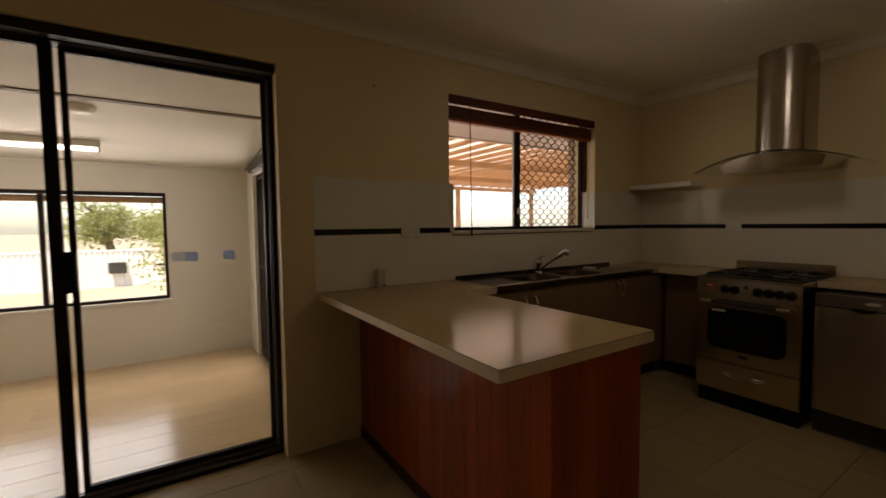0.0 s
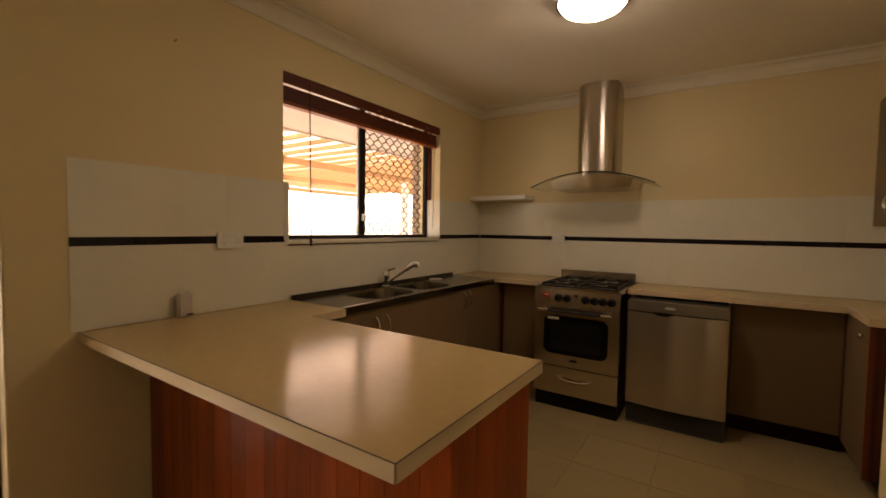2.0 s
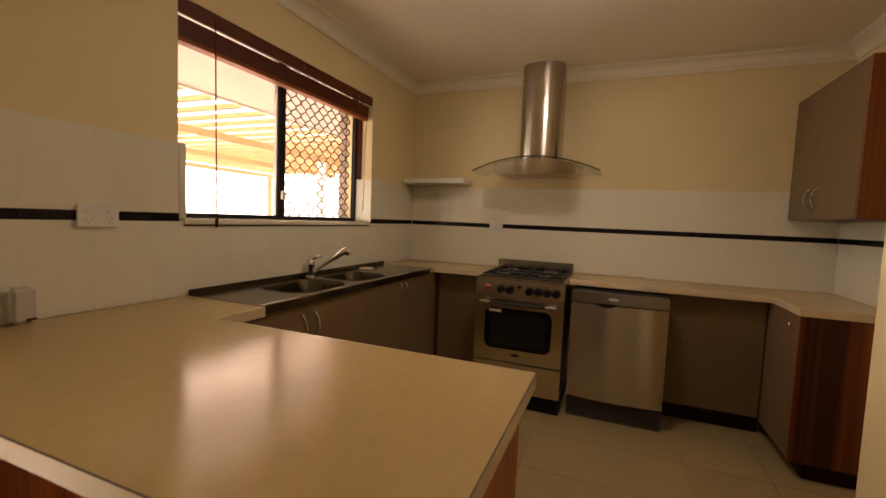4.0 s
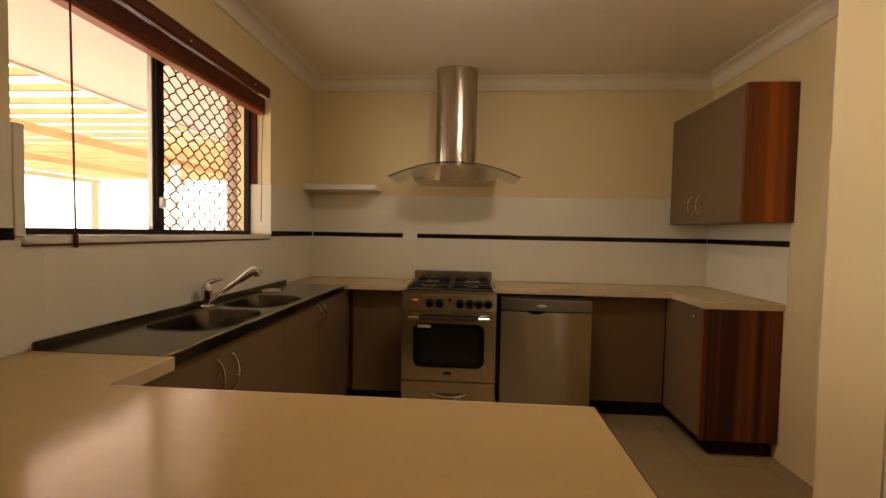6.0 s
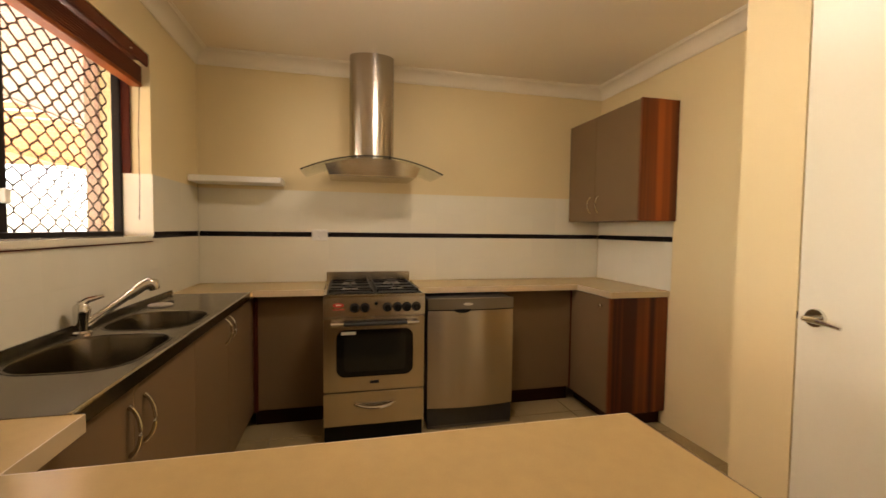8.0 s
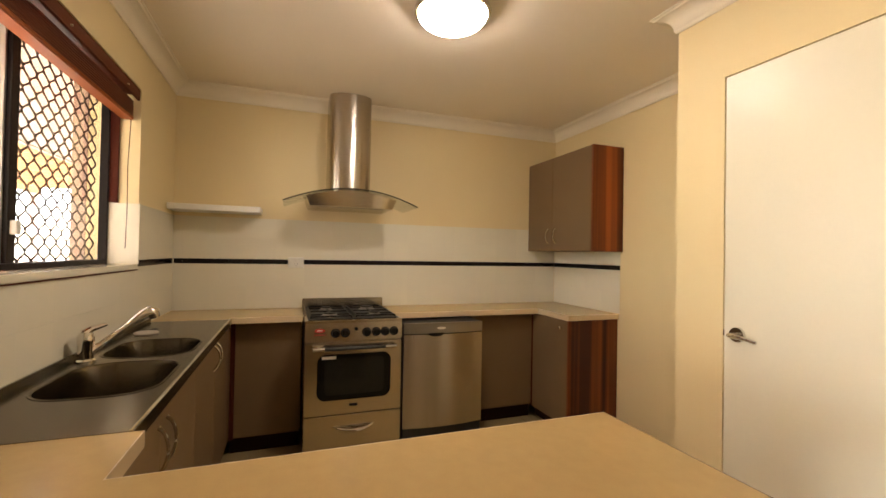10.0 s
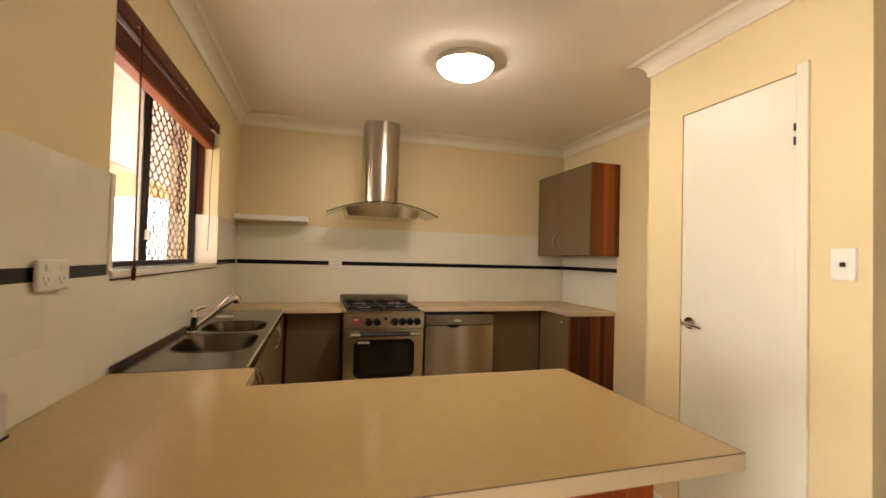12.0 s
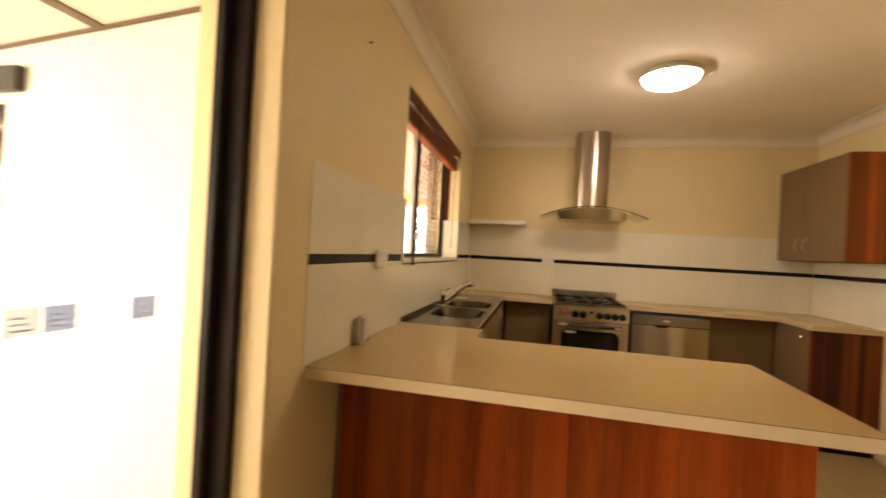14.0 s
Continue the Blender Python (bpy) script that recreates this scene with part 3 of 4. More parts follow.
# ---- sunroom ----
SX0 = -2.9
bm = bmesh.new()
FW0, FW1, FZ0, FZ1 = -1.95, -0.137, 0.558, 1.63
for x0, x1, z0, z1 in ((SX0, FW0, -0.2, 2.6), (FW1, SUNE + 0.12, -0.2, 2.6), (FW0, FW1, -0.2, FZ0), (FW0, FW1, FZ1, 2.6)):
    box(bm, x0, x1, SUNFAR, SUNFAR + 0.12, z0, z1)
structure("wall_sunroom_far", bm, SUNWALL, "white sunroom wall with a wide window")
bm = bmesh.new()
SD0, SD1, SDT = 4.02, 4.95, 1.80
for y0, y1, z0, z1 in ((WOUT, SD0, -0.2, 2.3), (SD1, SUNFAR, -0.2, 2.3), (SD0, SD1, SDT, 2.3)):
    box(bm, SUNE, SUNE + 0.12, y0, y1, z0, z1)
structure("wall_sunroom_east", bm, SUNWALL, "white sunroom wall with a screen door")
structure("wall_sunroom_west", boxed(SX0 - 0.12, SX0, WOUT, SUNFAR + 0.12, -0.2, 2.3), SUNWALL, "white sunroom end wall")
structure("floor_sunroom", boxed(SX0, SUNE + 0.12, WOUT - 0.09, SUNFAR + 0.12, -0.2, SUNZ - 0.004), FLOORGROUT, "pale glossy sunroom floor")
bm = bmesh.new()
prism(bm, [(WOUT, sunceil(WOUT)), (SUNFAR, sunceil(SUNFAR)), (SUNFAR, 2.6), (WOUT, 2.6)], "x", SX0, SUNE)
structure("ceiling_sunroom", bm, SUNCEIL, "sloping pale sunroom ceiling")
bm = bmesh.new()
for y in (3.53,):
    prism(bm, [(y, sunceil(y) - 0.008), (y + 0.045, sunceil(y + 0.045) - 0.008), (y + 0.045, sunceil(y + 0.045)), (y, sunceil(y))], "x", SX0, SUNE)
structure("trim_ceiling", bm, TRIMBROWN, "thin tan ceiling cover strip")
bm = bmesh.new()
prism(bm, [(SUNE - 0.03, sunceil(SUNFAR) - 0.03), (SX0, sunceil(SUNFAR) - 0.03), (SX0, sunceil(SUNFAR)), (SUNE - 0.03, sunceil(SUNFAR))], "y", SUNFAR - 0.02, SUNFAR)
structure("trim_wall", bm, SUNWALL, "small white ceiling bead")
bm = bmesh.new()
prism(bm, [(WOUT, sunceil(WOUT) - 0.012), (SUNFAR - 0.02, sunceil(SUNFAR - 0.02) - 0.012), (SUNFAR - 0.02, sunceil(SUNFAR - 0.02)), (WOUT, sunceil(WOUT))], "x", SUNE - 0.014, SUNE)
structure("trim_wall_east", bm, TRIMBROWN, "thin tan bead where the wall meets the ceiling")

w2 = thing("window_2", ((FW0 + FW1) / 2, SUNFAR + 0.06, FZ0), "wide sunroom window in dark aluminium with orange head strip", "window", kind="structure")
for a in ((FW0, FW1, FZ0, FZ0 + 0.03), (FW0, FW1, FZ1 - 0.035, FZ1), (FW0, FW0 + 0.03, FZ0 + 0.03, FZ1 - 0.035), (FW1 - 0.03, FW1, FZ0 + 0.03, FZ1 - 0.035), (-1.10, -1.06, FZ0 + 0.03, FZ1 - 0.035)):
    part("window_frame", boxed(a[0], a[1], SUNFAR + 0.02, SUNFAR + 0.08, a[2], a[3], 0.003), ALU, w2)
g = part("pane", boxed(FW0 + 0.03, FW1 - 0.03, SUNFAR + 0.05, SUNFAR + 0.054, FZ0 + 0.03, FZ1 - 0.035), GLASS, w2)
g.visible_shadow = False
part("window_sill", boxed(FW0 - 0.02, FW1 + 0.02, SUNFAR - 0.02, SUNFAR + 0.02, FZ0 - 0.03, FZ0, 0.004), SUNWALL, w2)
part("head_strip", boxed(FW0 + 0.03, FW1 - 0.03, SUNFAR + 0.09, SUNFAR + 0.13, FZ1 - 0.10, FZ1 - 0.04), TIMBER, w2, "orange timber strip")

sc = thing("door_3", (SUNE + 0.06, (SD0 + SD1) / 2, SUNZ), "dark framed sunroom screen door to the patio", "screen door", kind="structure")
for y0, y1, z0, z1 in ((SD0, SD0 + 0.05, SUNZ, SDT), (SD1 - 0.05, SD1, SUNZ, SDT), (SD0 + 0.05, SD1 - 0.05, SDT - 0.05, SDT), (SD0 + 0.05, SD1 - 0.05, SUNZ, SUNZ + 0.12), (SD0 + 0.05, SD1 - 0.05, 0.85, 0.90)):
    part("screen_frame", boxed(SUNE + 0.03, SUNE + 0.06, y0, y1, z0, z1, 0.003), ALU, sc)
bm = bmesh.new()
for k in range(30):
    y = SD0 + 0.055 + k * 0.0282
    box(bm, SUNE + 0.040, SUNE + 0.052, y, y + 0.003, SUNZ + 0.12, SDT - 0.05)
part("screen_bars", bm, ALU, sc, "fine dark screen wires")
vb = thing("blind_pelmet", (SUNE - 0.04, (SD0 + SD1) / 2, 1.83), "short dark grey blind pelmet above the screen door", "blind")
part("case", boxed(SUNE - 0.035, SUNE - 0.001, SD0 - 0.10, SD1 + 0.06, 1.83, 1.93, 0.006), DARKPLASTIC, vb)

FLY = 4.58
fl = thing("fluorescent_light", (-1.2, FLY, sunceil(FLY) - 0.06), "lit white fluorescent batten on the sunroom ceiling", "ceiling light")
part("batten", boxed(-1.80, -0.55, FLY - 0.03, FLY + 0.03, sunceil(FLY) - 0.05, sunceil(FLY) + 0.002, 0.006), WHITEPLASTIC, fl)
part("tube", rod(bmesh.new(), (-1.77, FLY, sunceil(FLY) - 0.068), (-0.58, FLY, sunceil(FLY) - 0.068), 0.014), TUBE, fl, "glowing tube", True)
for x in (-1.785, -0.565):
    part("lamp_holder", boxed(x - 0.012, x + 0.012, FLY - 0.016, FLY + 0.016, sunceil(FLY) - 0.086, sunceil(FLY) - 0.05, 0.003), WHITEPLASTIC, fl)
oy = thing("ceiling_rose", (-0.57, 3.76, sunceil(3.76)), "small round white lamp on the sunroom ceiling", "ceiling light")
part("dome", lathe(bmesh.new(), (-0.57, 3.76, sunceil(3.76)), [(0.085, 0.012), (0.085, -0.010), (0.072, -0.024), (0.04, -0.036), (0.0, -0.04)]), WHITEPLASTIC, oy, "", True)
oo = thing("power_outlet", (0.31, SUNFAR, 0.19), "white power point low on the sunroom wall", "power point")
part("plate", boxed(0.25, 0.37, SUNFAR - 0.009, SUNFAR, 0.16, 0.23, 0.003), WHITEPLASTIC, oo)
part("switch", boxed(0.27, 0.285, SUNFAR - 0.013, SUNFAR - 0.009, 0.205, 0.22), WHITEPLASTIC, oo)

# ---- kitchen benches ----
BZ, BT = 0.902, 0.038
PX0, PX1, PY0, PIN = 0.577, 1.286, 1.050, 2.161
SINKX0, SINKX1, RUNY = 1.511, 3.20, 2.181
BFX = 3.275
OV0, OV1 = 1.156, 1.757
RETX, RETY = 2.878, -0.017


def benchtop(name, poly, edges, seams, label):
    """A laminate top with a square front edge strip and a thin dark seam; edges lists the open sides."""
    xs, ys = [p[0] for p in poly], [p[1] for p in poly]
    t = thing(name, ((min(xs) + max(xs)) / 2, (min(ys) + max(ys)) / 2, BZ - BT), label, "benchtop")
    part("top", prism(bmesh.new(), poly, "z", BZ - BT + 0.002, BZ), LAMINATE, t)
    for k, ((ax, ay), (bx_, by)) in enumerate(edges):
        bm = bmesh.new()
        d = Vector((bx_ - ax, by - ay, 0)).normalized()
        nrm = Vector((d.y, -d.x, 0)) * 0.003
        prism(bm, [(ax, ay), (bx_, by), (bx_ + nrm.x, by + nrm.y), (ax + nrm.x, ay + nrm.y)], "z", BZ - BT, BZ - (0.0016 if k < seams else 0.0))
        part("edge_strip", bm, EDGE, t)
        if k >= seams:
            continue
        bm = bmesh.new()
        prism(bm, [(ax, ay), (bx_, by), (bx_ + nrm.x * 1.05, by + nrm.y * 1.05), (ax + nrm.x * 1.05, ay + nrm.y * 1.05)], "z", BZ - 0.0016, BZ - 0.0002)
        part("seam", bm, SEAM, t, "thin dark glue line")
    return t


benchtop("peninsula_benchtop", [(PX0, WIN - 0.004), (PX0, PY0), (PX1, PY0), (PX1, PIN), (SINKX0, PIN), (SINKX0, WIN - 0.004)],
         [((PX0, WIN - 0.004), (PX0, PY0)), ((PX0, PY0), (PX1, PY0)), ((PX1, PY0), (PX1, PIN)), ((PX1, PIN), (SINKX0, PIN))],
         2, "beige laminate peninsula benchtop with a square edge")
benchtop("corner_benchtop", [(SINKX1, WIN - 0.004), (SINKX1, RUNY), (BFX, RUNY), (BFX, OV1 + 0.004), (BACK - 0.008, OV1 + 0.004), (BACK - 0.008, WIN - 0.004)],
         [((BFX, RUNY), (BFX, OV1 + 0.004))], 0, "beige laminate benchtop in the corner beside the cooker")
benchtop("return_benchtop", [(BFX, OV0 - 0.004), (BFX, RETY), (RETX, RETY), (RETX, RIGHT + 0.002), (BACK - 0.008, RIGHT + 0.002), (BACK - 0.008, OV0 - 0.004)],
         [((BFX, OV0 - 0.004), (BFX, RETY)), ((BFX, RETY), (RETX, RETY)), ((RETX, RETY), (RETX, RIGHT + 0.002))],
         0, "beige laminate benchtop over the dishwasher and end cupboard")

# ---- peninsula base with lining boards ----
PBX0, PBX1, PBY = 0.80, 1.262, 1.078
pb = thing("peninsula_cabinet", (1.0, 1.8, 0), "peninsula cabinet clad in red timber lining boards", "cabinet")
part("carcass", boxed(PBX0 + 0.014, PBX1, PBY + 0.014, WIN - 0.004, 0.0, BZ - BT, 0.0), CABINET, pb)
part("kickboard", boxed(PBX0 + 0.006, PBX0 + 0.014, PBY + 0.03, WIN - 0.004, 0, 0.07), KICK, pb)


def board_front(wd, h):
    bm = boxed(-0.012, 0, 0, wd, 0, h, 0.0012)
    return bm


def board_end(wd, h):
    return boxed(0, wd, -0.012, 0, 0, h, 0.0012)


rnd = random.Random(11)
y, cells = PBY, []
while y < WIN - 0.03:
    wd = rnd.choice((0.055, 0.085, 0.11))
    wd = min(wd, WIN - 0.004 - y)
    cells.append(((round(wd - 0.0006, 4), 0.790), (PBX0 + 0.014, y, 0.072)))
    y += wd
pieces("board", cells, board_front, REDBOARD, pb)
x, cells = PBX0 + 0.016, []
while x < PBX1 - 0.02:
    wd = min(rnd.choice((0.055, 0.085, 0.11)), PBX1 - x)
    cells.append(((round(wd - 0.0006, 4), 0.860), (x, PBY + 0.013, 0.002)))
    x += wd
pieces("end_board", cells, board_end, REDBOARD, pb)


# ---- base cupboards ----
def bow_handle(parent, centre, along, out, length=0.13):
    """A chrome bow handle: two feet and an arched bar."""
    c, a, o = Vector(centre), Vector(along), Vector(out)
    pts, rs = [], []
    for i in range(13):
        u = -1 + 2 * i / 12
        pts.append(c + a * (u * length / 2) + o * (0.027 * (1 - u * u) ** 0.7 + 0.001))
        rs.append(0.0075 if abs(u) > 0.9 else 0.0052)
    return part("handle", tube(bmesh.new(), pts, rs, 8), CHROME, parent, "satin chrome bow handle", True)


def knob_handle(parent, c, out):
    c, o = Vector(c), Vector(out)
    bm = rod(bmesh.new(), c, c + o * 0.012, 0.005)
    tube(bm, [c + o * 0.012, c + o * 0.018, c + o * 0.024], [0.013, 0.014, 0.008], 14)
    return part("knob", bm, CHROME, parent, "small chrome knob", True)


sink_fronts = ((1.32, 1.805), (1.8055, 2.29), (2.2905, 2.77), (2.7705, 3.36))
for i, (x0, x1) in enumerate(sink_fronts):
    c = thing("base_cupboard", ((x0 + x1) / 2, 2.40, 0), "taupe laminate cupboard under the sink bench", "cupboard", "cupboards under the sink")
    part("body", boxed(x0, x1, RUNY + 0.035, WIN - 0.004, 0.11, BZ - BT - (0.15 if 0 < i < 3 else 0.004)), CABINET, c)
    d = part("door", boxed(x0 + 0.0004, x1 - 0.0004, RUNY + 0.016, RUNY + 0.034, 0.115, BZ - BT - 0.006, 0.0015), CABINET, c)
    part("kickboard", boxed(x0, x1, RUNY + 0.075, RUNY + 0.09, 0, 0.11), KICK, c)
    if i < 2:
        hx = x1 - 0.045 if i == 0 else x0 + 0.045
        bow_handle(d, (hx + 0.015, RUNY + 0.016, 0.742), (0, 0, 1), (0, -1, 0), 0.135)
    else:
        bow_handle(d, (2.733 if i == 2 else 2.805, RUNY + 0.016, 0.782), (0, 0, 1), (0, -1, 0), 0.12)

CFX = BFX + 0.095
cc = thing("base_cupboard", (3.5, 1.95, 0), "taupe laminate cupboard beside the cooker", "cupboard", "cupboards along the cooker wall")
part("body", boxed(CFX + 0.018, BACK - 0.01, OV1 + 0.012, RUNY + 0.014, 0.11, BZ - BT), CABINET, cc)
part("door", boxed(CFX, CFX + 0.018, OV1 + 0.012, RUNY - 0.012, 0.12, BZ - BT - 0.006, 0.0015), CABINET, cc)
part("corner_strip", boxed(CFX - 0.006, CFX + 0.018, RUNY - 0.011, RUNY + 0.015, 0.11, BZ - BT), REDTRIM, cc, "dark red corner post")
part("kickboard", boxed(CFX + 0.06, CFX + 0.075, OV1 + 0.012, RUNY + 0.014, 0, 0.11), KICK, cc)

rc = thing("base_cupboard", (3.5, 0.26, 0), "taupe laminate cupboard beside the dishwasher", "cupboard", "cupboards along the cooker wall")
part("body", boxed(CFX + 0.018, BACK - 0.01, RETY - 0.02, 0.53, 0.11, BZ - BT), CABINET, rc)
part("door", boxed(CFX, CFX + 0.018, RETY - 0.002, 0.53, 0.12, BZ - BT - 0.006, 0.0015), CABINET, rc)
part("corner_strip", boxed(CFX - 0.006, CFX + 0.018, RETY - 0.020, RETY - 0.003, 0.11, BZ - BT), REDTRIM, rc, "dark red corner post")
part("kickboard", boxed(CFX + 0.06, CFX + 0.075, RETY - 0.02, 0.53, 0, 0.11), KICK, rc)

ec = thing("end_cupboard", (3.1, -0.25, 0), "taupe end cupboard with a striped red timber side panel", "cupboard")
part("body", boxed(RETX + 0.026, BACK - 0.01, RIGHT + 0.004, RETY - 0.026, 0.11, BZ - BT), CABINET, ec)
d = part("door", boxed(RETX + 0.026, CFX - 0.012, RETY - 0.024, RETY - 0.006, 0.105, BZ - BT - 0.006, 0.0015), CABINET, ec)
knob_handle(d, (2.975, RETY - 0.006, 0.80), (0, 1, 0))
part("side_panel", boxed(RETX + 0.006, RETX + 0.024, RIGHT + 0.004, RETY - 0.004, 0.095, BZ - BT, 0.001), REDWOOD, ec, "striped red timber end panel")
part("kickboard", boxed(RETX + 0.05, RETX + 0.06, RIGHT + 0.01, RETY - 0.09, 0, 0.11), KICK, ec)
part("kickboard", boxed(RETX + 0.05, CFX + 0.07, RETY - 0.10, RETY - 0.09, 0, 0.11), KICK, ec)

# ---- wall cupboard ----
wc = thing("wall_cupboard", (3.26, -0.3, 1.365), "taupe two-door wall cupboard with a red timber end panel", "cupboard")
WC0, WC1, WCY, WCZ0, WCZ1 = 2.843, BACK - 0.002, -0.178, 1.363, 2.134
part("body", boxed(WC0 + 0.018, WC1, RIGHT + 0.002, WCY - 0.020, WCZ0 + 0.002, WCZ1 - 0.002), CABINET, wc)
part("end_panel", boxed(WC0, WC0 + 0.017, RIGHT + 0.002, WCY - 0.002, WCZ0, WCZ1, 0.001), REDWOOD, wc, "striped red timber end panel")
for x0, x1, hx in ((WC0 + 0.018, 3.338, 3.288), (3.341, WC1, 3.391)):
    d = part("door", boxed(x0, x1, WCY - 0.018, WCY, WCZ0 + 0.003, WCZ1 - 0.002, 0.0015), CABINET, wc)
    bow_handle(d, (hx, WCY, 1.487), (0, 0, 1), (0, 1, 0), 0.115)

# ---- cooker ----
OC = (OV0 + OV1) / 2
ck = thing("cooker", (3.35, OC, 0), "freestanding stainless steel gas cooker with a black oven window", "cooker")
OX = 3.042
part("body", boxed(OX + 0.022, BACK - 0.012, OV0 + 0.002, OV1 - 0.002, 0.105, 0.885, 0.002), STEEL, ck)
part("base", boxed(OX + 0.035, BACK - 0.03, OV0 + 0.006, OV1 - 0.006, 0.0, 0.105), BLACK, ck, "black recessed base")
# hob with a raised rim
bm = bmesh.new()
box(bm, OX - 0.004, BACK - 0.012, OV0, OV1, 0.885, 0.902, 0.005, 2)
part("hob", bm, STEELH, ck, "steel hob rim")
part("hob_tray", boxed(OX + 0.030, BACK - 0.068, OV0 + 0.018, OV1 - 0.018, 0.902, 0.905), BLACK, ck, "black hob tray")
bm = boxed(BACK - 0.063, BACK - 0.040, OV0 + 0.006, OV1 + 0.002, 0.902, 0.977, 0.004, 2)
part("splash_guard", bm, STEELH, ck, "upright steel splash guard")
for i, (bx0, by0, r) in enumerate(((3.20, OC - 0.145, 0.036), (3.20, OC + 0.145, 0.046), (3.50, OC - 0.145, 0.046), (3.50, OC + 0.145, 0.036))):
    b = part("burner", lathe(bmesh.new(), (bx0, by0, 0.905), [(r + 0.012, 0), (r + 0.012, 0.006), (r, 0.008), (r, 0.014), (r * 0.9, 0.018), (0, 0.019)], 24), ALULIGHT, ck, "round gas burner", True)
    part("burner_cap", lathe(bmesh.new(), (bx0, by0, 0.905), [(r * 0.85, 0.018), (r * 0.85, 0.024), (r * 0.7, 0.026), (0, 0.0265)], 24), BLACK, b, "", True)
for y0, y1 in ((OV0 + 0.032, OC - 0.012), (OC + 0.012, OV1 - 0.032)):
    bm = bmesh.new()
    zt = 0.921
    for yy in (y0, y1 - 0.008):
        box(bm, OX + 0.065, BACK - 0.085, yy, yy + 0.008, zt - 0.008, zt)
        for xx in (OX + 0.065, BACK - 0.093):
            box(bm, xx, xx + 0.008, yy, yy + 0.008, 0.905, zt - 0.008)
    for xx in (OX + 0.065, OX + 0.155, 3.35, BACK - 0.20, BACK - 0.093):
        box(bm, xx, xx + 0.008, y0 + 0.008, y1 - 0.008, zt - 0.008, zt)
    box(bm, OX + 0.073, BACK - 0.093, (y0 + y1) / 2 - 0.004, (y0 + y1) / 2 + 0.004, zt - 0.007, zt + 0.001)
    part("trivet", bm, BLACK, ck, "black cast pan support")
# control panel, slightly sloped
bm = prism(bmesh.new(), [(OX + 0.022, 0.772), (OX - 0.002, 0.776), (OX + 0.004, 0.884), (OX + 0.022, 0.884)], "y", OV0, OV1)
cp = part("control_panel", bm, STEELH, ck, "steel control panel")
for yk in (1.578, 1.518, 1.385, 1.325, 1.268, 1.210):
    bm = bmesh.new()
    rod(bm, (OX + 0.002, yk, 0.822), (OX - 0.006, yk, 0.822), 0.029, 0.028, 24)
    rod(bm, (OX - 0.006, yk, 0.822), (OX - 0.026, yk, 0.822), 0.024, 0.020, 20)
    box(bm, OX - 0.031, OX - 0.024, yk - 0.004, yk + 0.004, 0.806, 0.838, 0.002)
    part("knob", bm, BLACK, cp, "black control knob", True)
part("emblem", prism(bmesh.new(), [(1.671 + 0.032 * math.cos(radians(a)), 0.840 + 0.013 * math.sin(radians(a))) for a in range(0, 360, 24)], "x", OX - 0.0025, OX + 0.003), RED, cp, "small red maker's mark")
part("emblem_mark", boxed(OX - 0.0034, OX - 0.0022, 1.655, 1.686, 0.838, 0.844), WHITEPLASTIC, cp)
part("text_bar", boxed(OX - 0.002, OX + 0.003, 1.635, 1.705, 0.812, 0.817), RED, cp)
bm = rod(bmesh.new(), (OX + 0.002, 1.452, 0.845), (OX - 0.004, 1.452, 0.845), 0.010, None, 16)
part("timer_button", bm, BLACK, cp, "", True)
# oven door: steel plate round a dark rounded window
od = part("oven_door", boxed(OX, OX + 0.021, OV0 + 0.002, OV1 - 0.002, 0.322, 0.762, 0.004, 2), STEELH, ck, "steel oven door")


def rounded(y0, y1, z0, z1, r, n=7, bow=0.0):
    pts = []
    for cy, cz, a0 in ((y1 - r, z1 - r, 0), (y0 + r, z1 - r, 90), (y0 + r, z0 + r, 180), (y1 - r, z0 + r, 270)):
        for i in range(n):
            a = radians(a0 + 90 * i / (n - 1))
            yy, zz = cy + r * math.cos(a), cz + r * math.sin(a)
            u = (yy - (y0 + y1) / 2) / ((y1 - y0) / 2)
            v = (zz - (z0 + z1) / 2) / ((z1 - z0) / 2)
            pts.append((yy + math.copysign(bow * (1 - v * v), u) * abs(u), zz + (math.copysign(bow * 0.7 * (1 - u * u), v) if abs(v) > 0.6 else 0)))
    return pts


part("oven_window", prism(bmesh.new(), rounded(1.232, 1.678, 0.412, 0.690, 0.045, 7, 0.008), "x", OX - 0.0045, OX + 0.004), BLACKGLASS, od, "black rounded oven window")
part("inner_window", prism(bmesh.new(), rounded(1.272, 1.638, 0.442, 0.668, 0.03), "x", OX - 0.0052, OX - 0.0046), OVENGLASS, od, "dim inner oven glass")
part("label_sticker", boxed(OX - 0.0062, OX - 0.0054, 1.570, 1.655, 0.664, 0.682), WHITEPLASTIC, od, "small white label")
part("nameplate", boxed(OX - 0.003, OX + 0.001, 1.435, 1.487, 0.366, 0.382, 0.0), BLACK, od, "small dark nameplate")
bm = rod(bmesh.new(), (OX - 0.036, OV0 + 0.05, 0.732), (OX - 0.036, OV1 - 0.05, 0.732), 0.011, None, 14)
part("handle_bar", bm, DARKPLASTIC, od, "dark handle bar with chrome ends", True)
for y0, y1 in ((OV0 + 0.045, OV0 + 0.115), (OV1 - 0.115, OV1 - 0.045)):
    bm = rod(bmesh.new(), (OX - 0.036, y0, 0.732), (OX - 0.036, y1, 0.732), 0.0135, None, 14)
    box(bm, OX - 0.036, OX + 0.002, (y0 + y1) / 2 - 0.012, (y0 + y1) / 2 + 0.012, 0.724, 0.740, 0.002)
    part("handle_end", bm, CHROME, od, "chrome handle end", True)
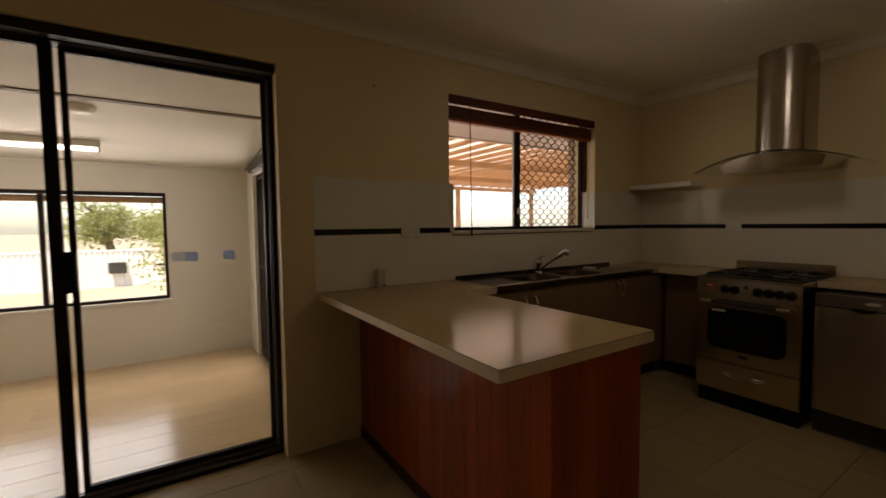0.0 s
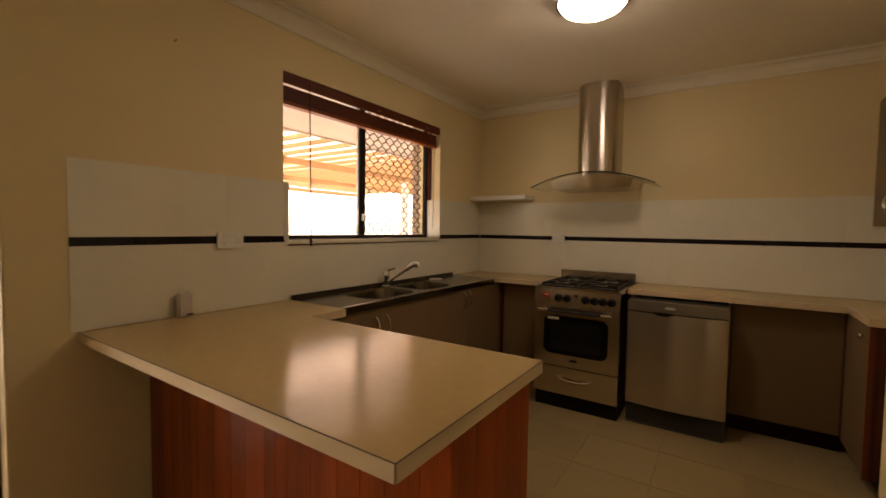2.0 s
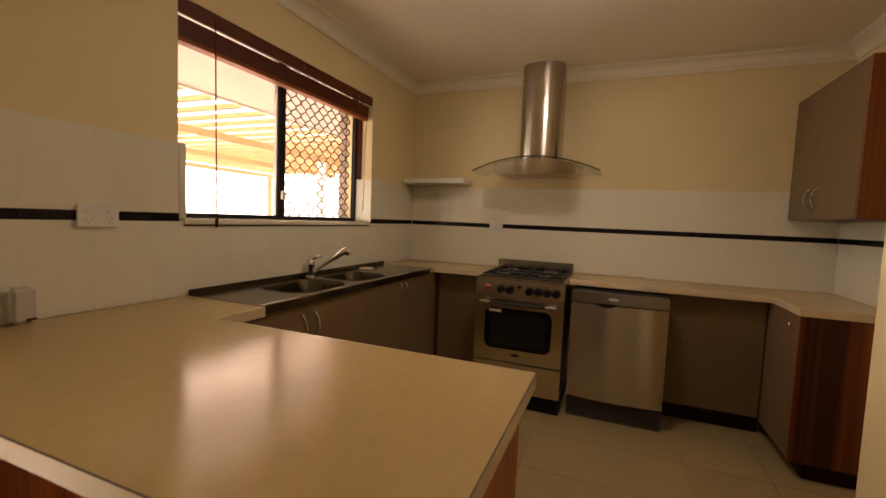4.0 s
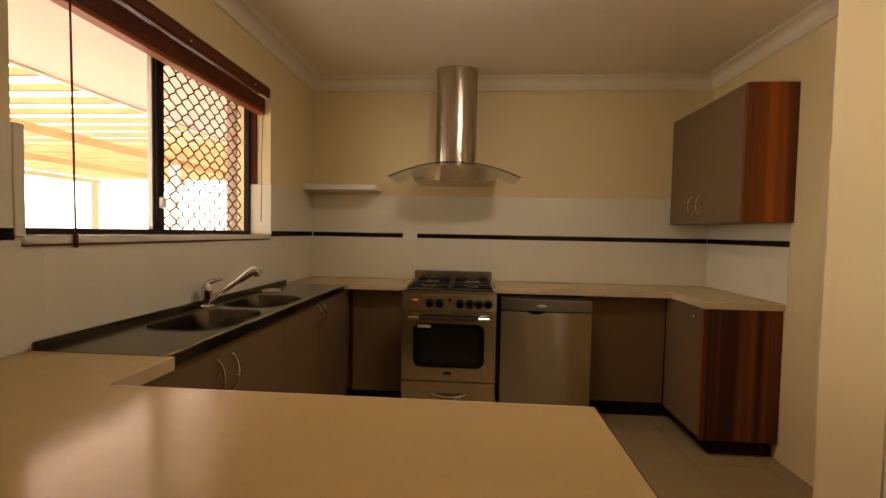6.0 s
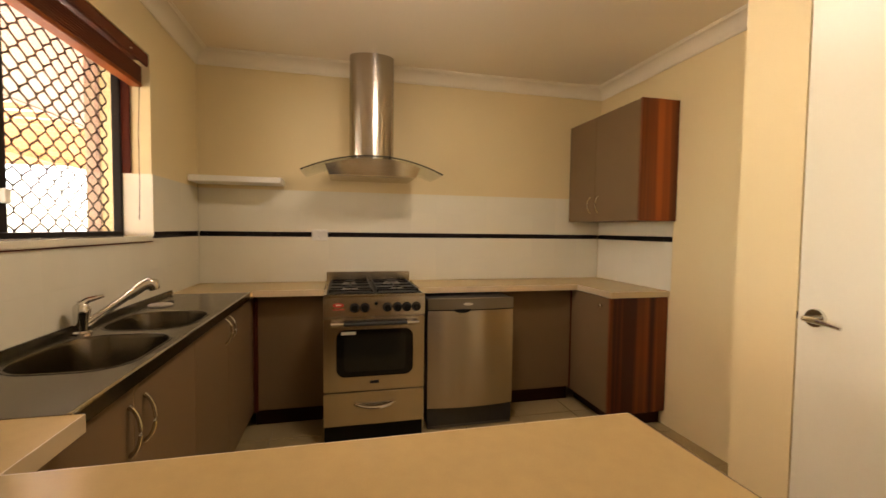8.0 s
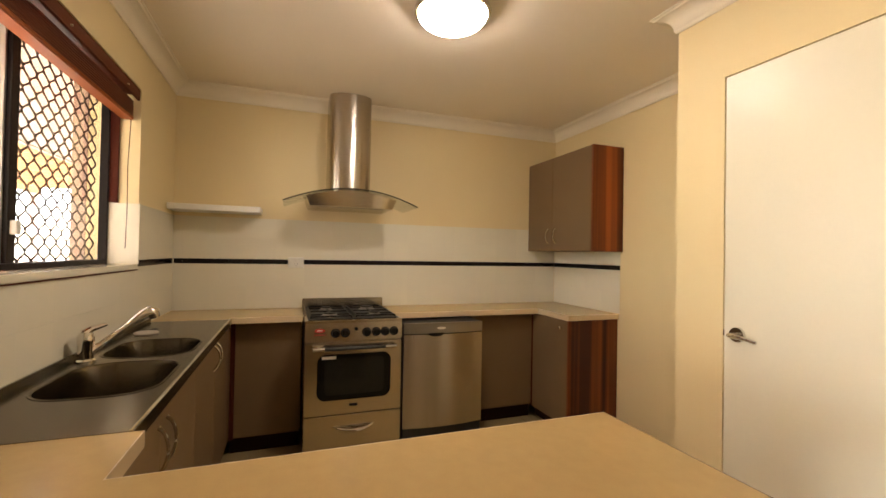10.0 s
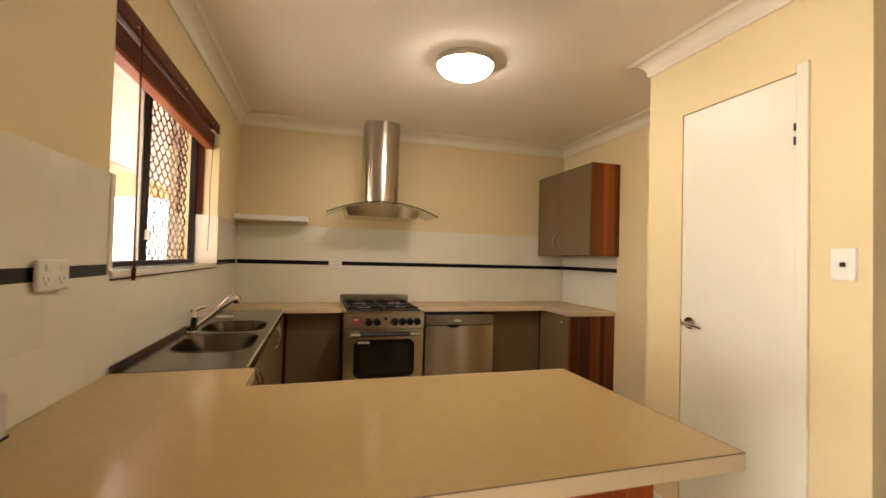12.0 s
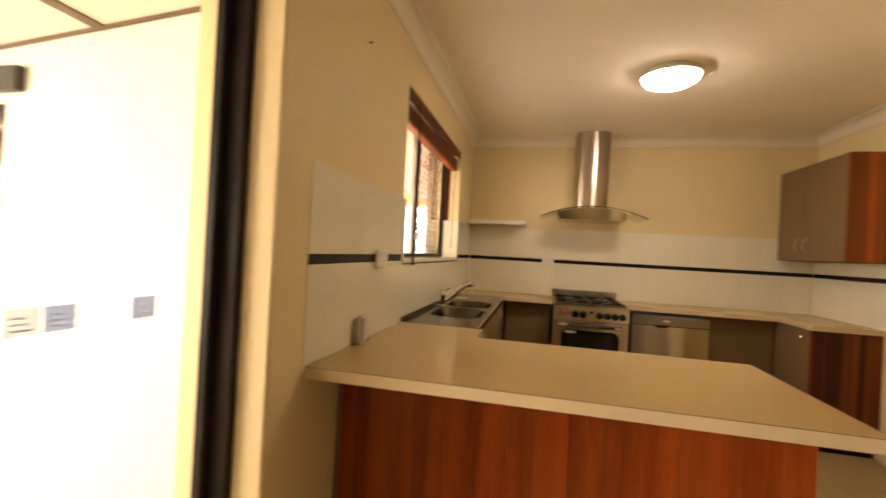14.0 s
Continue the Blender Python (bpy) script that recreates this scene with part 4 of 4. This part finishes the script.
dr = part("drawer", boxed(OX, OX + 0.021, OV0 + 0.002, OV1 - 0.002, 0.118, 0.314, 0.004, 2), STEELH, ck, "steel warming drawer")
bm = bmesh.new()
pts, rs = [], []
for i in range(15):
    u = -1 + 2 * i / 14
    pts.append((OX - 0.030 * (1 - u * u) ** 0.6 - 0.001, OC + u * 0.12, 0.245 - 0.022 * (1 - u * u)))
    rs.append(0.006 + 0.007 * (1 - u * u))
part("drawer_pull", tube(bm, pts, rs, 10), CHROME, dr, "curved chrome drawer pull", True)

# ---- dishwasher ----
DW0, DW1, DWX = 0.542, 1.120, 3.10
dw = thing("dishwasher", (3.4, (DW0 + DW1) / 2, 0), "stainless steel dishwasher with a dark grey plinth", "dishwasher")
part("body", boxed(DWX + 0.03, BACK - 0.03, DW0 + 0.004, DW1 - 0.004, 0.02, 0.846, 0.003), DARKPLASTIC, dw)
# gently curved steel door
prof = []
for i in range(9):
    u = -1 + i / 4
    prof.append((DWX + 0.027 * u * u, (DW0 + DW1) / 2 + u * (DW1 - DW0) / 2))
part("door", prism(bmesh.new(), prof + [(DWX + 0.03, DW1), (DWX + 0.03, DW0)], "z", 0.142, 0.772), STEEL, dw, "brushed steel door", True)
part("fascia", prism(bmesh.new(), prof + [(DWX + 0.03, DW1), (DWX + 0.03, DW0)], "z", 0.779, 0.850), FASCIA, dw, "steel control strip", True)
part("grip", prism(bmesh.new(), [(0.900 + 0.058 * math.cos(radians(a)), 0.783 - 0.024 * math.sin(radians(a))) for a in range(0, 181, 15)], "x", DWX - 0.003, DWX + 0.004), BLACK, dw, "dark recessed grip")
part("badge", prism(bmesh.new(), [(0.862 + 0.032 * math.cos(radians(a)), 0.815 + 0.009 * math.sin(radians(a))) for a in range(0, 360, 24)], "x", DWX - 0.003, DWX + 0.003), WHITEPLASTIC, dw, "small pale oval badge")
part("plinth", boxed(DWX + 0.035, DWX + 0.06, DW0 + 0.006, DW1 - 0.006, 0.004, 0.138), PLINTH, dw, "dark grey plinth")

# ---- sink bench ----
sk = thing("sink_bench", ((SINKX0 + SINKX1) / 2, 2.4, BZ - 0.035), "stainless steel double bowl sink bench with plain drainers", "sink")


def bowl_outline(x0, x1, y0, y1, r):
    return [(a, b) for a, b in rounded(x0, x1, y0, y1, r, 8)]


BOWLS = (bowl_outline(1.80, 2.215, 2.222, 2.535, 0.11), bowl_outline(2.285, 2.645, 2.226, 2.535, 0.11))
bm = bmesh.new()
edges = []
outer = [(SINKX0, RUNY), (SINKX1, RUNY), (SINKX1, WIN - 0.004), (SINKX0, WIN - 0.004)]
for loop in (outer, *BOWLS):
    vs = [bm.verts.new((px, py, BZ + 0.002)) for px, py in loop]
    edges += [bm.edges.new((vs[i], vs[(i + 1) % len(vs)])) for i in range(len(vs))]
bmesh.ops.triangle_fill(bm, use_beauty=True, edges=edges)
ovs = [v for v in bm.verts if any(abs(v.co.x - p[0]) < 1e-5 and abs(v.co.y - p[1]) < 1e-5 for p in outer)]
front = [e for e in bm.edges if len(e.link_faces) == 1 and all(v in ovs for v in e.verts)]
r = bmesh.ops.extrude_edge_only(bm, edges=front)
bmesh.ops.translate(bm, verts=[g for g in r["geom"] if isinstance(g, bmesh.types.BMVert)], vec=(0, 0, -0.040))
bmesh.ops.recalc_face_normals(bm, faces=bm.faces)
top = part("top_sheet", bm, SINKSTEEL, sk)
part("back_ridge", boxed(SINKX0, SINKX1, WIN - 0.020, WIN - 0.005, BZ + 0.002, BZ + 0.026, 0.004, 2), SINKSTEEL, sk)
# chrome instead of the sink steel paints a highlight along the edge
part("front_roll", rod(bmesh.new(), (SINKX0, RUNY + 0.004, BZ), (SINKX1, RUNY + 0.004, BZ), 0.0055, None, 10), CHROME, sk, "rolled front edge, chromed to paint its bright highlight", True)
for loop in BOWLS:
    bm = bmesh.new()
    cx, cy = sum(p[0] for p in loop) / len(loop), sum(p[1] for p in loop) / len(loop)
    rings = []
    for s, dz in ((1.045, 0.0035), (1.02, 0.0038), (1.0, 0.001), (0.985, -0.01), (0.95, -0.11), (0.90, -0.138), (0.80, -0.148), (0.12, -0.152)):
        rings.append([bm.verts.new((cx + (px - cx) * s, cy + (py - cy) * s, BZ + dz)) for px, py in loop])
    for a, b in zip(rings, rings[1:]):
        for k in range(len(loop)):
            bm.faces.new((a[k], a[(k + 1) % len(loop)], b[(k + 1) % len(loop)], b[k]))
    bm.faces.new(rings[-1])
    bmesh.ops.recalc_face_normals(bm, faces=bm.faces)
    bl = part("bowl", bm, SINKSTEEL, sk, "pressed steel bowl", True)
    part("waste", lathe(bmesh.new(), (cx, cy, BZ - 0.152), [(0.045, 0.0), (0.045, 0.004), (0.03, 0.005), (0.028, -0.002), (0, -0.003)], 24), CHROME, bl, "", True)
TX, TY = 2.255, 2.545
tap = thing("mixer_tap", (TX, TY, BZ + 0.002), "chrome mixer tap with a long angled spout", "tap")
part("body", lathe(bmesh.new(), (TX, TY, BZ + 0.002), [(0.0, 0), (0.030, 0), (0.030, 0.006), (0.024, 0.012), (0.024, 0.066), (0.026, 0.074), (0.026, 0.095), (0.019, 0.107), (0.0, 0.110)], 24), CHROME, tap, "", True)
bm = tube(bmesh.new(), [(TX, TY - 0.010, BZ + 0.035), (TX + 0.03, TY - 0.05, BZ + 0.070), (TX + 0.072, TY - 0.105, BZ + 0.118), (TX + 0.078, TY - 0.112, BZ + 0.124), (TX + 0.105, TY - 0.148, BZ + 0.156), (TX + 0.118, TY - 0.165, BZ + 0.165), (TX + 0.126, TY - 0.176, BZ + 0.160), (TX + 0.130, TY - 0.181, BZ + 0.140)], [0.014, 0.014, 0.014, 0.018, 0.020, 0.024, 0.024, 0.019], 14)
part("spout", bm, CHROME, tap, "angled spout with a pull-out head", True)
bm = tube(bmesh.new(), [(TX - 0.004, TY + 0.004, BZ + 0.104), (TX + 0.01, TY - 0.015, BZ + 0.121), (TX + 0.038, TY - 0.05, BZ + 0.131)], [0.017, 0.011, 0.006], 10)
part("lever", bm, CHROME, tap, "", True)
pg = thing("sink_plug", (2.82, 2.505, BZ + 0.002), "round cream sink plug with a dark pull lying on the drainer", "plug")
part("disc", lathe(bmesh.new(), (2.81, 2.505, BZ + 0.0022), [(0, 0), (0.050, 0), (0.054, 0.006), (0.048, 0.009), (0.03, 0.007), (0, 0.007)], 28), PINKPLASTIC, pg, "", True)
part("pull", tube(bmesh.new(), [(2.855, 2.50, BZ + 0.008), (2.89, 2.492, BZ + 0.009), (2.925, 2.488, BZ + 0.0065)], [0.007, 0.006, 0.003], 8), BLACK, pg, "dark tapered pull", True)

# ---- range hood ----
hood = thing("range_hood", (3.5, 1.452, 1.63), "stainless steel range hood with a curved glass canopy", "range hood")
HC = 1.452
poly = [(BACK - 0.001, HC - 0.150), (BACK - 0.001, HC + 0.150)]
for i in range(17):
    a = radians(-90 + 180 * i / 16)
    poly.append((3.515 - 0.085 * math.cos(a), HC - 0.150 * math.sin(a)))
part("chimney", prism(bmesh.new(), poly, "z", 1.742, CEILZ - 0.002), STEEL, hood, "curved brushed steel flue", True)
part("flue_sleeve", prism(bmesh.new(), [(BACK + (x - BACK) * 1.018, HC + (y - HC) * 1.02) for x, y in poly], "z", 1.742, 1.752), STEEL, hood, "thin sleeve ring", True)


def canopy_z(u):
    return 1.752 - 0.098 * u * u


bm = bmesh.new()
grid = []
for i in range(25):
    u = -1 + i / 12
    row = []
    fx = 3.235 + 0.035 * u * u
    for j in range(7):
        x = BACK - 0.012 + (fx - BACK + 0.012) * j / 6
        row.append(bm.verts.new((x, HC + u * 0.452, canopy_z(u))))
    grid.append(row)
for i in range(24):
    for j in range(6):
        bm.faces.new((grid[i][j], grid[i + 1][j], grid[i + 1][j + 1], grid[i][j + 1]))
cg = part("canopy_glass", bm, HOODGLASS, hood, "arched clear glass canopy", True)
md = cg.modifiers.new("thick", "SOLIDIFY")
md.thickness = 0.006
cg.visible_shadow = False
bm = tube(bmesh.new(), [(3.235 + 0.035 * (-1 + i / 12) ** 2 - 0.002, HC + (-1 + i / 12) * 0.452, canopy_z(-1 + i / 12) - 0.003) for i in range(25)], 0.0042, 6)
part("glass_edge", bm, GLASSEDGE, hood, "dark polished glass edge", True)
bm = bmesh.new()
lo = [(BACK - 0.002, HC - 0.280), (BACK - 0.002, HC + 0.280)]
hi = [(BACK - 0.002, HC - 0.305), (BACK - 0.002, HC + 0.305)]
for i in range(13):
    a = -1 + i / 6
    lo.append((3.290 + 0.040 * a * a, HC - a * 0.280))
    hi.append((3.268 + 0.045 * a * a, HC - a * 0.305))
va = [bm.verts.new((x, y, 1.634)) for x, y in lo]
vb = [bm.verts.new((x, y, canopy_z(abs(y - HC) / 0.452) - 0.012)) for x, y in hi]
for k in range(len(lo)):
    bm.faces.new((va[k], va[(k + 1) % len(lo)], vb[(k + 1) % len(lo)], vb[k]))
bm.faces.new(va)
bm.faces.new(vb[::-1])
bmesh.ops.recalc_face_normals(bm, faces=bm.faces)
hb = part("motor_body", bm, STEELH, hood, "tapered steel body under the glass", True)
for y0 in (HC - 0.22, HC + 0.015):
    part("filter", boxed(3.37, 3.66, y0, y0 + 0.205, 1.6322, 1.6338), STEELH, hb, "metal grease filter")

# ---- ceiling lamp ----
LXc, LYc = 2.185, 1.167
lamp = thing("ceiling_light", (LXc, LYc, CEILZ - 0.1), "lit round opal glass ceiling lamp with a chrome rim", "ceiling light")
part("rim", lathe(bmesh.new(), (LXc, LYc, CEILZ), [(0.150, 0), (0.172, -0.004), (0.179, -0.022), (0.177, -0.038), (0.172, -0.043), (0.161, -0.041), (0.150, -0.03)], 48), CHROME, lamp, "polished chrome rim", True)
part("diffuser", lathe(bmesh.new(), (LXc, LYc, CEILZ), [(0.162, -0.034), (0.158, -0.048), (0.142, -0.066), (0.112, -0.082), (0.065, -0.092), (0.0, -0.095)], 48), LAMPGLASS, lamp, "glowing opal glass bowl", True)

# ---- small fixtures ----
sh = thing("wall_shelf", (3.6, 2.33, 1.59), "short white floating shelf on the corner wall", "shelf")
part("shelf_board", boxed(3.492, BACK - 0.008, 2.045, WIN - 0.008, 1.580, 1.620, 0.003), WHITEPLASTIC, sh)


def outlet(name, centre, axis, wd, ht, n, label):
    """A white power point plate with rockers and slots, on a wall facing -x or -y."""
    c = thing(name, centre, label, "power point", "power points on the splashback")
    def bx_(u0, u1, d0, d1, z0, z1, bev=0.0):
        if axis == "y":
            return boxed(centre[0] + u0, centre[0] + u1, centre[1] - d1, centre[1] - d0, centre[2] + z0, centre[2] + z1, bev)
        return boxed(centre[0] - d1, centre[0] - d0, centre[1] + u0, centre[1] + u1, centre[2] + z0, centre[2] + z1, bev)
    part("plate", bx_(-wd / 2, wd / 2, 0, 0.011, -ht / 2, ht / 2, 0.003), WHITEPLASTIC, c)
    for k in range(n):
        u = (k - (n - 1) / 2) * wd / n
        part("rocker", bx_(u - 0.009, u + 0.009, 0.011, 0.016, 0.010, 0.028, 0.002), WHITEPLASTIC, c)
        for du, sl in ((-0.011, 0), (0.009, 0), (-0.001, -0.012)):
            part("slot", bx_(u + du - 0.0008, u + du + 0.0008, 0.0105, 0.0112, -0.014 + sl, -0.004 + sl), BLACK, c)


outlet("power_point", (1.165, WIN - 0.008, 1.241), "y", 0.132, 0.078, 2, "white double power point over the black tile strip")
outlet("power_point", (BACK - 0.008, 1.808, 1.240), "x", 0.112, 0.078, 1, "white power point above the cooker")

fz = thing("air_freshener", (0.962, 2.56, BZ), "pale rounded plastic unit standing against the tiles", "plastic unit")
part("case", boxed(0.908, 0.974, 2.558, WIN - 0.009, BZ, BZ + 0.116, 0.012, 3), PINKPLASTIC, fz, "", True)
part("front_slot", boxed(0.945, 0.970, 2.5565, 2.559, BZ + 0.012, BZ + 0.018), BLACK, fz, "small dark slot")

nl = thing("wall_nail", (0.932, WIN, 2.107), "small dark nail sticking out of the cream wall", "nail")
part("shank", rod(bmesh.new(), (0.932, WIN + 0.01, 2.107), (0.932, WIN - 0.012, 2.107 + 0.004), 0.003, 0.0022, 8), BLACK, nl)
part("head", rod(bmesh.new(), (0.932, WIN - 0.012, 2.107 + 0.004), (0.932, WIN - 0.015, 2.107 + 0.0045), 0.0038, 0.003, 10), BLACK, nl)

# ---- timber blind, drawn up ----
bl = thing("venetian_blind", (2.23, 2.63, 1.99), "raised dark cherry timber venetian blind at the window head", "blind")
BX0, BX1 = WX0 + 0.004, WX1 - 0.003
part("valance", boxed(BX0, BX1, WIN + 0.004, WIN + 0.018, 2.096, 2.1565, 0.004, 2), BLIND, bl, "dark timber valance")
part("headrail", boxed(BX0 + 0.02, BX1 - 0.02, WIN + 0.020, WIN + 0.075, 2.119, 2.1565), BLIND, bl)
for k in range(15):
    z = 2.010 + k * 0.0053
    part("slat", boxed(BX0 + 0.006 + 0.002 * (k % 3), BX1 - 0.012 - 0.002 * (k % 2), WIN + 0.030 + 0.0015 * (k % 2), WIN + 0.082, z, z + 0.0049), BLIND, bl)
part("bottom_rail", boxed(BX0 + 0.004, BX1 - 0.010, WIN + 0.028, WIN + 0.084, 1.990, 2.009, 0.004, 2), LITRAIL, bl, "thick bottom rail")
for x in (1.64, 2.23, 2.80):
    part("cord_knob", rod(bmesh.new(), (x + 0.009, WIN + 0.006, 2.118), (x + 0.009, WIN - 0.002, 2.118), 0.006, 0.004, 10), CHROME, bl, "small shiny cord knob", True)
wand = tube(bmesh.new(), [(1.640, WIN - 0.014, 2.12), (1.642, WIN - 0.016, 1.7), (1.648, WIN - 0.016, 1.25)], 0.0032, 6)
part("cord", wand, REDTRIM, bl, "hanging dark cord", True)
bm = tube(bmesh.new(), [(1.648, WIN - 0.016, 1.255), (1.648, WIN - 0.016, 1.235), (1.649, WIN - 0.016, 1.200)], [0.004, 0.008, 0.006], 10)
part("tassel", bm, REDTRIM, bl, "small timber tassel", True)
cd = tube(bmesh.new(), [(2.965, 2.64, 2.0), (2.968, 2.65, 1.75), (2.960, 2.645, 1.5), (2.962, 2.65, 1.32)], 0.0018, 6)
part("cord", cd, REDTRIM, bl, "thin lift cord", True)

# ---- splashback tiles ----
SZ0, SZ1, STOP = 1.226, 1.261, 1.556
TH = 0.0008


def tile_n(wd, ht):
    return boxed(-wd / 2 + 0.00015, wd / 2 - 0.00015, -TH, 0, 0.00015, ht - 0.00015, 0.00015)


def tile_e(wd, ht):
    return boxed(-TH, 0, -wd / 2 + 0.00015, wd / 2 - 0.00015, 0.00015, ht - 0.00015, 0.00015)


def tile_s(wd, ht):
    return boxed(-wd / 2 + 0.00015, wd / 2 - 0.00015, 0, TH, 0.00015, ht - 0.00015, 0.00015)


def spans(a, b, step, off=0.0):
    cuts = [a]
    v = a + off if off else a + step
    while v < b - 0.012:
        cuts.append(v)
        v += step
    cuts.append(b)
    return list(zip(cuts, cuts[1:]))


ROWS_Z = ((0.904, 1.065), (1.065, SZ0), (SZ1, 1.4115), (1.4115, STOP))


def tiled(name, label, backing, axis, fixed, segments, maker):
    holder = structure(name, backing, GROUT, label)
    white, black = [], []
    for a, b, z0, z1 in segments:
        for u0, u1 in spans(a, b, 0.20):
            place = ((u0 + u1) / 2, fixed, z0) if axis == "x" else (fixed, (u0 + u1) / 2, z0)
            (black if z1 - z0 < 0.04 else white).append(((round(u1 - u0, 4), round(z1 - z0, 4)), place))
    pieces("tile", white, maker, TILE, holder)
    pieces("border_tile", black, maker, BLACKTILE, holder)


T0 = 0.556
seg = []
for z0, z1 in ROWS_Z + ((SZ0, SZ1),):
    if z1 <= SZ0:
        seg.append((T0, BACK - 0.002, z0, z1))
    else:
        for a, b in ((T0, WX0 + 0.003), (WX1 - 0.003, BACK - 0.002)):
            if b - a > 0.05:
                seg.append((a, b, z0, z1))
bm = bmesh.new()
box(bm, T0 + 0.001, BACK - 0.001, WIN - 0.002, WIN - 0.0002, 0.904, SZ0)
box(bm, T0 + 0.001, WX0, WIN - 0.002, WIN - 0.0002, SZ0, STOP - 0.001)
box(bm, WX1, BACK - 0.001, WIN - 0.002, WIN - 0.0002, SZ0, STOP - 0.001)
tiled("splashback_north", "white tiled splashback with a black border strip under the window", bm, "x", WIN - 0.002, seg, tile_n)
tiled("splashback_east", "white tiled splashback with a black border strip behind the cooker", boxed(BACK - 0.002, BACK - 0.0002, RIGHT + 0.001, WIN - 0.003, 0.904, STOP - 0.001), "y", BACK - 0.002,
      [(RIGHT + 0.002, WIN - 0.009, z0, z1) for z0, z1 in ROWS_Z + ((SZ0, SZ1),)], tile_e)
tiled("splashback_south", "white tiled splashback under the wall cupboard", boxed(2.868, BACK - 0.009, RIGHT + 0.0002, RIGHT + 0.002, 0.904, WCZ0 - 0.001), "x", RIGHT + 0.002,
      [(2.866, BACK - 0.009, z0, z1) for z0, z1 in ((0.904, 1.065), (1.065, SZ0), (SZ0, SZ1), (SZ1, WCZ0 - 0.0008))], tile_s)
# tiled lower window reveals
bm = bmesh.new()
box(bm, WX0 + 0.0005, WX0 + 0.030, WIN - 0.008, FY0, WZ0 + 0.004, STOP, 0.0015)
box(bm, WX1 - 0.008, WX1 - 0.0005, WIN - 0.008, FY0, WZ0 + 0.004, STOP, 0.0015)
structure("trim_reveal", bm, TILE, "white tiles lining the window reveal")

# ---- floor tiles ----
def floor_tile(a, b):
    return boxed(-a / 2 + 0.0018, a / 2 - 0.0018, -b / 2 + 0.0018, b / 2 - 0.0018, -0.006, 0.0, 0.0012)


def floor_cells(x0, x1, y0, y1, ox, oy, step, z):
    out = []
    i0, j0 = math.floor((x0 - ox) / step), math.floor((y0 - oy) / step)
    for i in range(i0, math.ceil((x1 - ox) / step)):
        for j in range(j0, math.ceil((y1 - oy) / step)):
            a, b, c, d = max(x0, ox + i * step), min(x1, ox + (i + 1) * step), max(y0, oy + j * step), min(y1, oy + (j + 1) * step)
            if b - a > 0.01 and d - c > 0.01:
                out.append(((round(b - a, 4), round(d - c, 4)), ((a + b) / 2, (c + d) / 2, z)))
    return out


fl_ob = bpy.data.objects["floor"]
near = [c for c in floor_cells(LX, BACK, LY, WIN, 2.80, 0.86, 0.405, 0.0) if c[1][0] < PANX0 + 0.3 or c[1][1] > RIGHT - 0.3]
pieces("floor_tile", near, floor_tile, FLOORTILE, fl_ob)
planks = []
for row in range(13):
    y0, y1 = WOUT + row * 0.192, min(WOUT + (row + 1) * 0.192, SUNFAR)
    for x0, x1 in spans(SX0, SUNE, 1.22, 0.3 + 0.37 * (row % 3)):
        if y1 - y0 > 0.02:
            planks.append(((round(x1 - x0 + 0.003, 4), round(y1 - y0 + 0.0026, 4)), ((x0 + x1) / 2, (y0 + y1) / 2, SUNZ)))
pieces("plank", planks, floor_tile, SUNFLOOR, bpy.data.objects["floor_sunroom"])
